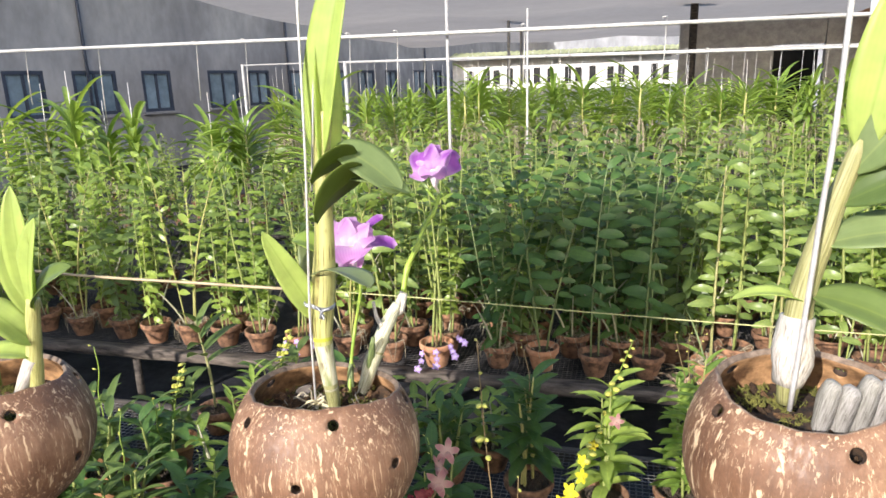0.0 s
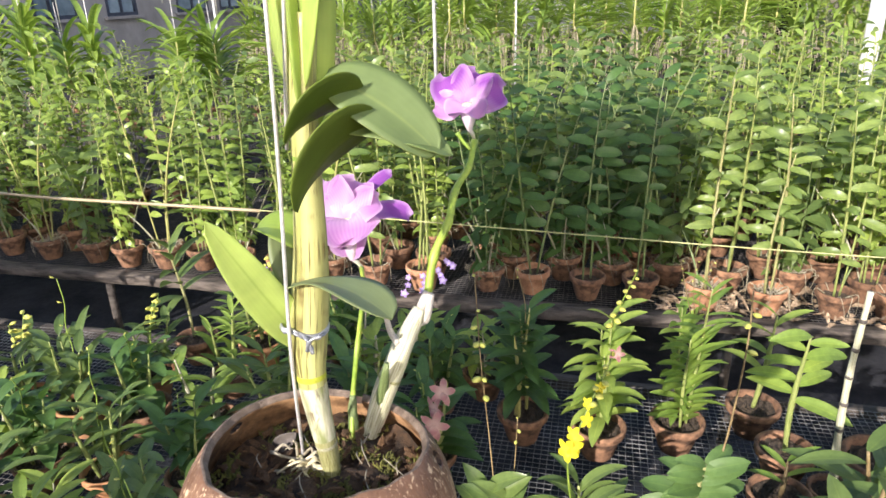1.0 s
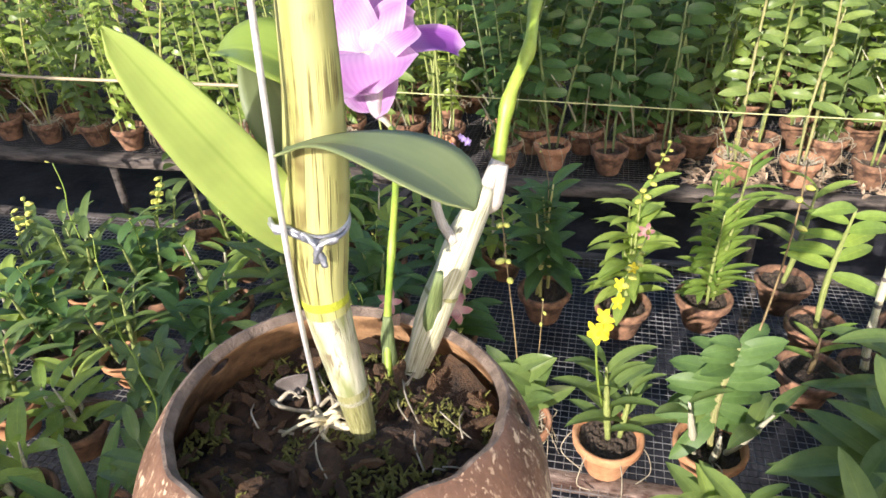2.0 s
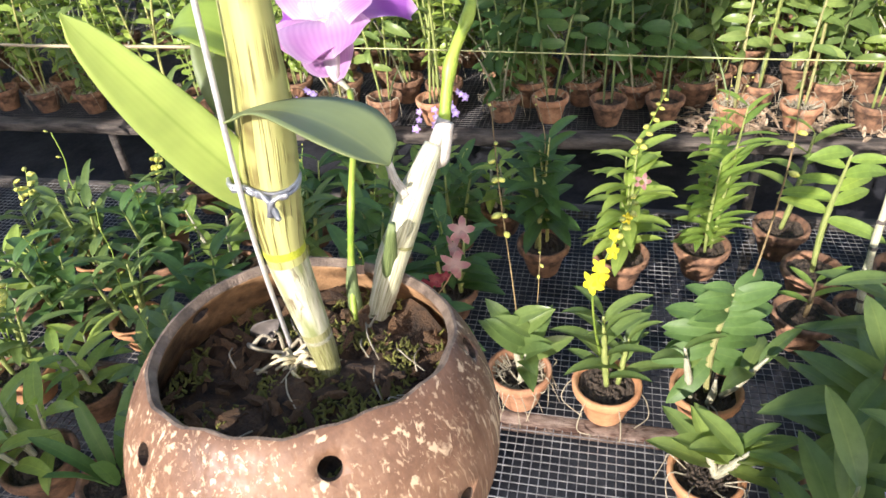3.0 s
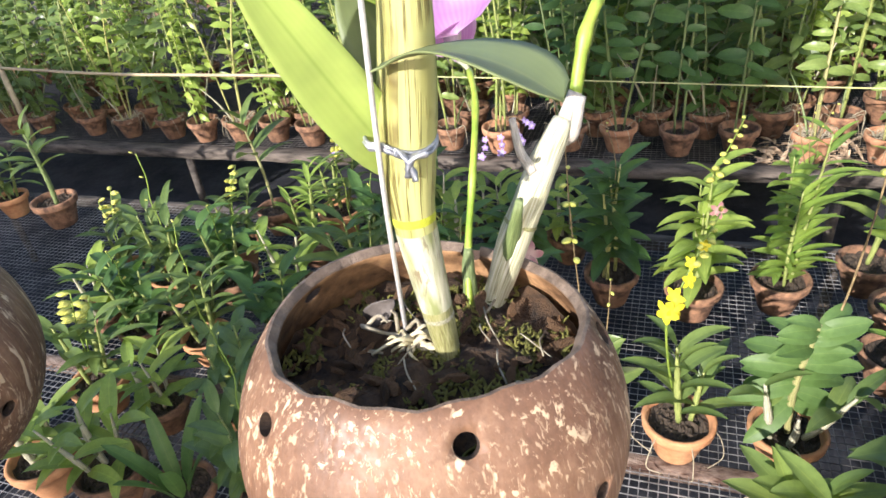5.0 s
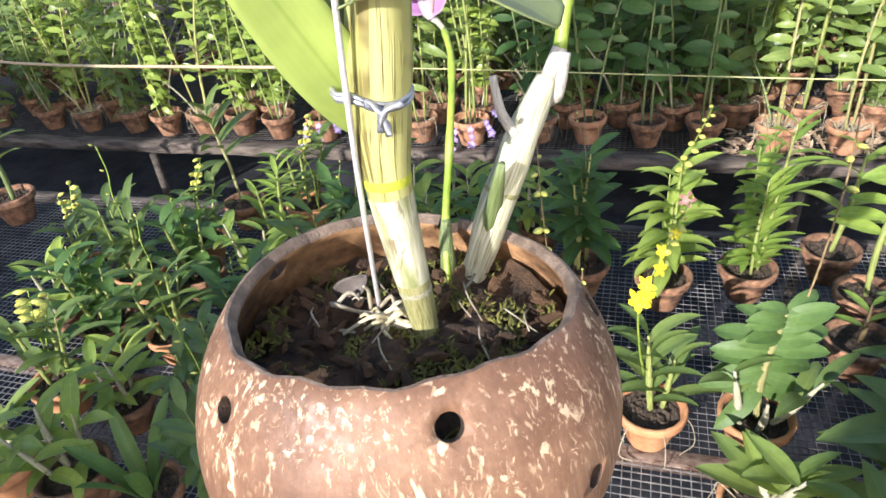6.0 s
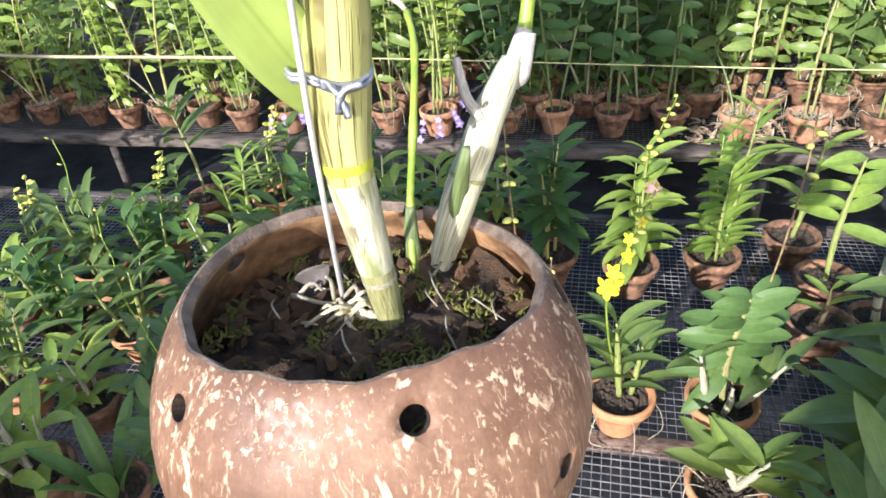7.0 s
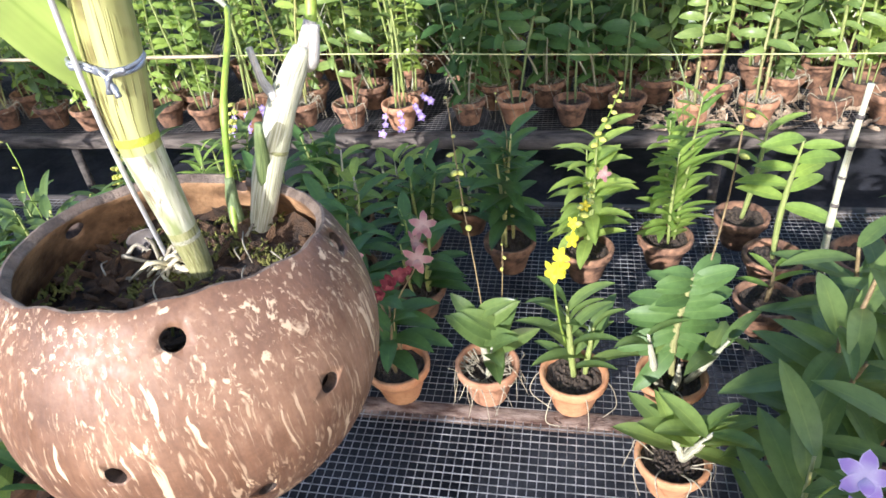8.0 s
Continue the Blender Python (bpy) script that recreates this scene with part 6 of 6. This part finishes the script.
def hero_flower(stem_pts, r, centre, size, petals, spur):
    """A bloom on its stem. petals: material, way, face, length, width, curl; spur: the way in which the pale chin hangs, and its length."""
    sp = smooth_path(stem_pts, 6)
    g = Geo()
    rad = np.linspace(r, r * 0.75, len(sp))
    rad[5::6] *= 1.22
    rad[6::6] *= 1.22
    g.tube(sp, rad, 10)
    st = part("flower_stem", g.mesh("flower_stem", M_HERO_STEM), hero, "slender bright green flower stem")
    for mat, way, face, L, W, curl in petals:
        petal(st, mat, centre, way, face, L * size, W * size, curl, 0.22, 0.40, 0.16)
    g = Geo()
    end = np.array(sp[-1])
    tip = np.array(centre + Vector(spur[0]).normalized() * size * spur[1])
    path = smooth_path([end, (end + tip) / 2 + np.array((0.0004, -0.0004, 0)), tip, (tip + np.array(centre)) / 2, np.array(centre)], 5)
    g.tube(path, np.interp(np.linspace(0, 1, len(path)), [0, 0.40, 0.55, 0.8, 1], [0.0008, 0.0011, size * 0.055, size * 0.11, size * 0.10]), 12)
    part("spur", g.mesh("spur", M_SPUR), st, "white spur and flower stalk")
    return st


high_stem = hero_flower([loc(-0.0505, 0.549, 1.555), loc(-0.0482, 0.5555, 1.573), loc(-0.0438, 0.566, 1.585), loc(-0.0438, 0.582, 1.595), loc(-0.0400, 0.597, 1.603), loc(-0.0395, 0.611, 1.613)], 0.0020, loc(-0.0435, 0.615, 1.630), 0.039, [
    (M_PETAL, (-0.60, 0.10, 0.65), (0.2, -1, 0.2), 0.56, 0.60, 0.7),
    (M_PETAL, (0.10, 0.35, 0.90), (0, -1, 0.3), 0.50, 0.56, 0.5),
    (M_PETAL, (0.80, 0.10, 0.50), (-0.2, -1, 0.2), 0.54, 0.52, 0.8),
    (M_PALE_PETAL, (-0.90, -0.15, 0.02), (0.1, -0.8, 0.6), 0.50, 0.40, 0.6),
    (M_PALE_PETAL, (-0.30, -0.50, 0.10), (0, -0.5, 0.9), 0.34, 0.34, 1.0),
    (M_PALE_PETAL, (0.35, -0.55, 0.15), (-0.2, -0.6, 0.8), 0.36, 0.34, 1.1),
], ((0.16, -0.55, -0.75), 0.32))
g = Geo()
bud = smooth_path([loc(-0.0400, 0.606, 1.609), loc(-0.0440, 0.606, 1.613), loc(-0.0475, 0.606, 1.618)], 5)
g.tube(bud, np.interp(np.linspace(0, 1, len(bud)), [0, 0.7, 1], [0.0010, 0.0009, 0.0013]), 8)
part("bud_stalk", g.mesh("bud_stalk", M_HERO_STEM), high_stem)
hero_flower([low(-0.0745, 0.502, 1.499), low(-0.0785, 0.518, 1.516), loc(-0.081, 0.535, 1.534), loc(-0.0845, 0.556, 1.550), loc(-0.0905, 0.572, 1.556)], 0.0013, loc(-0.0980, 0.580, 1.579), 0.046, [
    (M_PALE_PETAL, (-0.55, 0.05, 0.70), (0.1, -1, 0.2), 0.52, 0.46, 0.6),
    (M_PALE_PETAL, (0.00, 0.20, 0.90), (0, -1, 0.2), 0.46, 0.56, 0.8),
    (M_PALE_PETAL, (0.50, -0.15, 0.60), (-0.5, -1, 0.2), 0.42, 0.42, 1.1),
    (M_PETAL, (0.45, 0.45, 0.85), (-0.3, -0.8, 0.5), 0.74, 0.20, 0.7),
    (M_PETAL, (0.85, 0.30, 0.30), (-0.1, -0.6, 0.8), 0.74, 0.32, 1.0),
    (M_PETAL, (-0.85, -0.10, 0.10), (0.1, -0.8, 0.6), 0.50, 0.46, 0.8),
    (M_PALE_PETAL, (0.25, -0.70, 0.20), (0, -0.3, 1), 0.44, 0.66, 1.5),
    (M_LIP, (-0.25, -0.75, 0.00), (0, -0.4, 1), 0.40, 0.50, 1.5),
    (M_PALE_PETAL, (0.10, -0.55, -0.55), (0, -0.8, 0.5), 0.46, 0.40, 0.9),
], ((0.12, -0.35, -0.85), 0.42))

# roots and scraps on the surface
for i, pts in enumerate([
    [(-0.103, 0.487, 1.507), (-0.099, 0.484, 1.509), (-0.094, 0.486, 1.506), (-0.089, 0.487, 1.506)],
    [(-0.090, 0.487, 1.506), (-0.088, 0.483, 1.508), (-0.086, 0.478, 1.5055), (-0.083, 0.475, 1.505)],
    [(-0.090, 0.487, 1.506), (-0.091, 0.481, 1.507), (-0.0925, 0.476, 1.505)],
    [(-0.089, 0.488, 1.507), (-0.086, 0.489, 1.510), (-0.084, 0.486, 1.507), (-0.082, 0.484, 1.5055)],
    [(-0.092, 0.488, 1.506), (-0.0925, 0.489, 1.511), (-0.0935, 0.4885, 1.513)],
    [(-0.099, 0.479, 1.505), (-0.095, 0.478, 1.506), (-0.090, 0.478, 1.5055)],
    [(-0.101, 0.486, 1.508), (-0.098, 0.489, 1.510), (-0.095, 0.489, 1.507)],
    [(-0.071, 0.504, 1.505), (-0.068, 0.500, 1.507), (-0.0665, 0.5035, 1.509)],
]):
    sp = smooth_path([low(*q) for q in pts], 5)
    g = Geo()
    g.tube(sp, np.linspace(0.0007, 0.0004, len(sp)) * (1.2 if i == 0 else 1), 7, True, 0, 0.15)
    part("root", g.mesh("root", M_ROOT), hero, "pale dry root")
rr = random.Random(5)
heart = (-0.0862, 0.4825, 1.5040)
for i in range(20):
    a, e = rr.uniform(0, 6.28), rr.uniform(0.005, 0.014)
    h = rr.uniform(0.0, 0.004)
    q = [(heart[0] + 0.002 * rr.uniform(-1, 1), heart[1] + 0.002 * rr.uniform(-1, 1), heart[2] + h)]
    q.append((q[0][0] + 0.5 * e * math.cos(a), q[0][1] + 0.4 * e * math.sin(a), heart[2] + h + rr.uniform(-0.001, 0.003)))
    q.append((q[0][0] + e * math.cos(a + rr.uniform(-0.6, 0.6)), q[0][1] + 0.8 * e * math.sin(a + rr.uniform(-0.6, 0.6)), heart[2] - 0.0015 + rr.uniform(0, 0.003)))
    sp = smooth_path([low(*v) for v in q], 5)
    g = Geo()
    g.tube(sp, np.linspace(0.00075, 0.00042, len(sp)) * rr.uniform(0.7, 1.3), 7, True, 0, 0.2)
    part("root", g.mesh("root", M_ROOT_PALE), hero, "pale knobby dry root")
hero_leaf((-0.104, 0.492, 1.504), (-0.095, 0.494, 1.5125), 0.008, (0.1, -0.9, 0.5), 0.5, 0.3, 0.3, parent=hero, mat=M_DRY)
rr = random.Random(12)
for i in range(14):
    a, q = rr.uniform(0, 6.28), 0.036 * math.sqrt(rr.random())
    c = np.array((q * math.cos(a), q * math.sin(a), SZ + 0.002))
    d = np.array((rr.uniform(-1, 1), rr.uniform(-1, 1), 0.15)) * 0.008
    g = Geo()
    sp = smooth_path([c - d, c + (0, 0, 0.0015), c + d + np.array((0.002, 0.001, 0))], 3)
    g.tube(sp, [0.00028] * len(sp), 4)
    part("fibre", g.mesh("fibre", M_ROOT), hero, "dry fibre")


# neighbours
def neighbour(c, label, seed, lean, r0=0.060, cut=0.039):
    t = thing("hanging_orchid", Matrix.Translation(c), label, "orchid", "hanging coconut pots")
    holes = [(72 * i + 20 * seed, 31, 0.0035) for i in range(5)] + [(72 * i + 36 + 20 * seed, -14, 0.0034) for i in range(5)]
    part("shell", shell_mesh(r0, cut, holes, seed), t, "brown drilled coconut shell")
    soil_in_shell(t, 0.050, 0.017, seed + 3, 60)
    return t


LEFT_C = Vector((-0.327, 0.471, 1.464))
LX = 0.026
lt = neighbour(LEFT_C, "young dendrobium with upright leaves in a brown coconut shell", 2, 0)
cn = smooth_path([(0.012, 0.0, 0.028), (0.013, 0.001, 0.05), (0.016, 0.002, 0.075), (0.020, 0.003, 0.10)], 6)
g = Geo()
g.tube(cn, np.interp(np.linspace(0, 1, len(cn)), [0, 0.4, 1], [0.004, 0.0052, 0.0042]), 14, True, 0, 0.03)
lc = part("cane", g.mesh("cane", M_CANE), lt, "green cane with a white papery base", pose(LX, 0, 0))
g = Geo()
g.tube([(0.000, -0.006, 0.027), (0.006, -0.003, 0.042), (0.013, 0.0, 0.058)], [0.0035, 0.0048, 0.0052], 12)
part("sheath", g.mesh("sheath", M_WHITE_CANE), lc, "white papery sheath")


def leaf_on(owner, base, tip, width, up, bend, mat=M_HERO_LEAF, blunt=0.6):
    base, tip = Vector(base), Vector(tip)
    p = leaf_mesh("leaf", mat, 0.0005, length=(tip - base).length * (1 + bend * bend / 24), width=width, bend=bend, fold=0.3, twist=0.2, ns=14, nw=6, blunt=blunt, wave=0.02)
    return part("leaf", p, owner, "", aim(base, tip - base, up) @ Matrix.Rotation(-bend / 2, 4, "Y"))


leaf_on(lc, (0.019, 0.003, 0.095), (0.022, 0.0, 0.175), 0.018, (0.2, -1, 0.1), 0.3)
leaf_on(lc, (0.018, 0.003, 0.09), (0.036, 0.0, 0.155), 0.018, (-0.3, -1, 0.1), 0.4)
leaf_on(lc, (0.017, 0.003, 0.088), (0.008, -0.002, 0.15), 0.016, (0.5, -1, 0.1), 0.4)
leaf_on(lc, (0.017, 0.0, 0.07), (-0.012, -0.015, 0.105), 0.022, (0.3, -0.5, 0.8), 0.9)
leaf_on(lc, (0.014, 0.0, 0.06), (-0.025, -0.012, 0.06), 0.02, (0.0, -0.3, 1.0), 0.9)
leaf_on(lc, (0.02, 0.003, 0.095), (0.058, 0.0, 0.125), 0.020, (-0.2, -0.6, 0.8), 0.8, M_LEAF)
hang_wires(lt, [[(0.0, 0.0, 0.028), (0.002, 0, 0.25), (0.004, 0, 0.86)]])
sp = spike(lt, [(-0.006, 0.01, 0.03), (-0.004, 0.01, 0.13), (-0.008, 0.008, 0.22), (-0.012, 0.004, 0.27)], 0.0017, M_STEM, [(1.0, B_PUR, 0.65, (0.3, -0.8, -0.2)), (0.88, B_VIO, 0.5, (-0.5, -0.8, 0.2))])

RIGHT_C = Vector((0.186, 0.482, 1.503))
rt = neighbour(RIGHT_C, "dendrobium with a white-sheathed cane in a sunlit coconut shell", 3, 0, 0.060, 0.039)
cn = smooth_path([(-0.012, 0.0, 0.028), (-0.011, 0.002, 0.05), (-0.008, 0.006, 0.085), (0.0, 0.008, 0.12), (0.010, 0.008, 0.16)], 6)
g = Geo()
g.tube(cn, np.interp(np.linspace(0, 1, len(cn)), [0, 0.3, 0.7, 1], [0.0045, 0.0068, 0.0058, 0.0035]), 16, True, 0, 0.03)
rc = part("cane", g.mesh("cane", M_CANE_OLIVE), rt, "stout cane wrapped in a white sheath")
g = Geo()
g.tube(cn[3:11], np.interp(np.linspace(0, 1, 8), [0, 0.5, 1], [0.0072, 0.0098, 0.0080]), 16, True, 0, 0.08)
part("sheath", g.mesh("sheath", M_WHITE_CANE), rc, "white papery sheath")
for x, y, r, h in ((0.004, -0.006, 0.0052, 0.044), (0.013, -0.004, 0.0056, 0.041), (0.023, 0.000, 0.0054, 0.045), (0.032, 0.004, 0.0048, 0.042)):
    g = Geo()
    g.tube(smooth_path([(x - 0.002, y, 0.014), (x, y, 0.028), (x + 0.002, y, h - 0.004), (x + 0.004, y, h)], 4), np.interp(np.linspace(0, 1, 13), [0, 0.5, 0.85, 1], [r * 0.75, r, r * 0.85, r * 0.5]), 12, True, 0, 0.06)
    part("stub", g.mesh("stub", M_STUB), rt, "short papery grey-white cane stub")
leaf_on(rc, (0.0, 0.006, 0.11), (0.055, 0.01, 0.115), 0.024, (0, -0.5, 0.9), 0.7, M_BLUE_LEAF)
leaf_on(rc, (0.008, 0.006, 0.145), (0.05, 0.0, 0.20), 0.026, (-0.5, -0.8, 0.3), 0.5, M_BLUE_LEAF)
leaf_on(rc, (0.005, 0.006, 0.13), (0.058, -0.006, 0.155), 0.022, (-0.2, -0.7, 0.7), 0.6, M_LEAF)
leaf_on(rc, (-0.006, 0.004, 0.08), (-0.042, -0.002, 0.082), 0.010, (0, -0.3, 1), 1.2)
leaf_on(rc, (0.010, 0.006, 0.155), (0.02, 0.006, 0.235), 0.024, (-0.3, -0.9, 0.2), 0.3)
leaf_on(rc, (-0.004, 0.003, 0.085), (0.045, -0.012, 0.066), 0.024, (0, -0.5, 0.9), 0.8, M_LEAF)
hang_wires(rt, [[(-0.012, -0.008, 0.028), (-0.008, -0.008, 0.12), (-0.005, -0.008, 0.25), (-0.003, 0, 0.86)]], 0.0013)
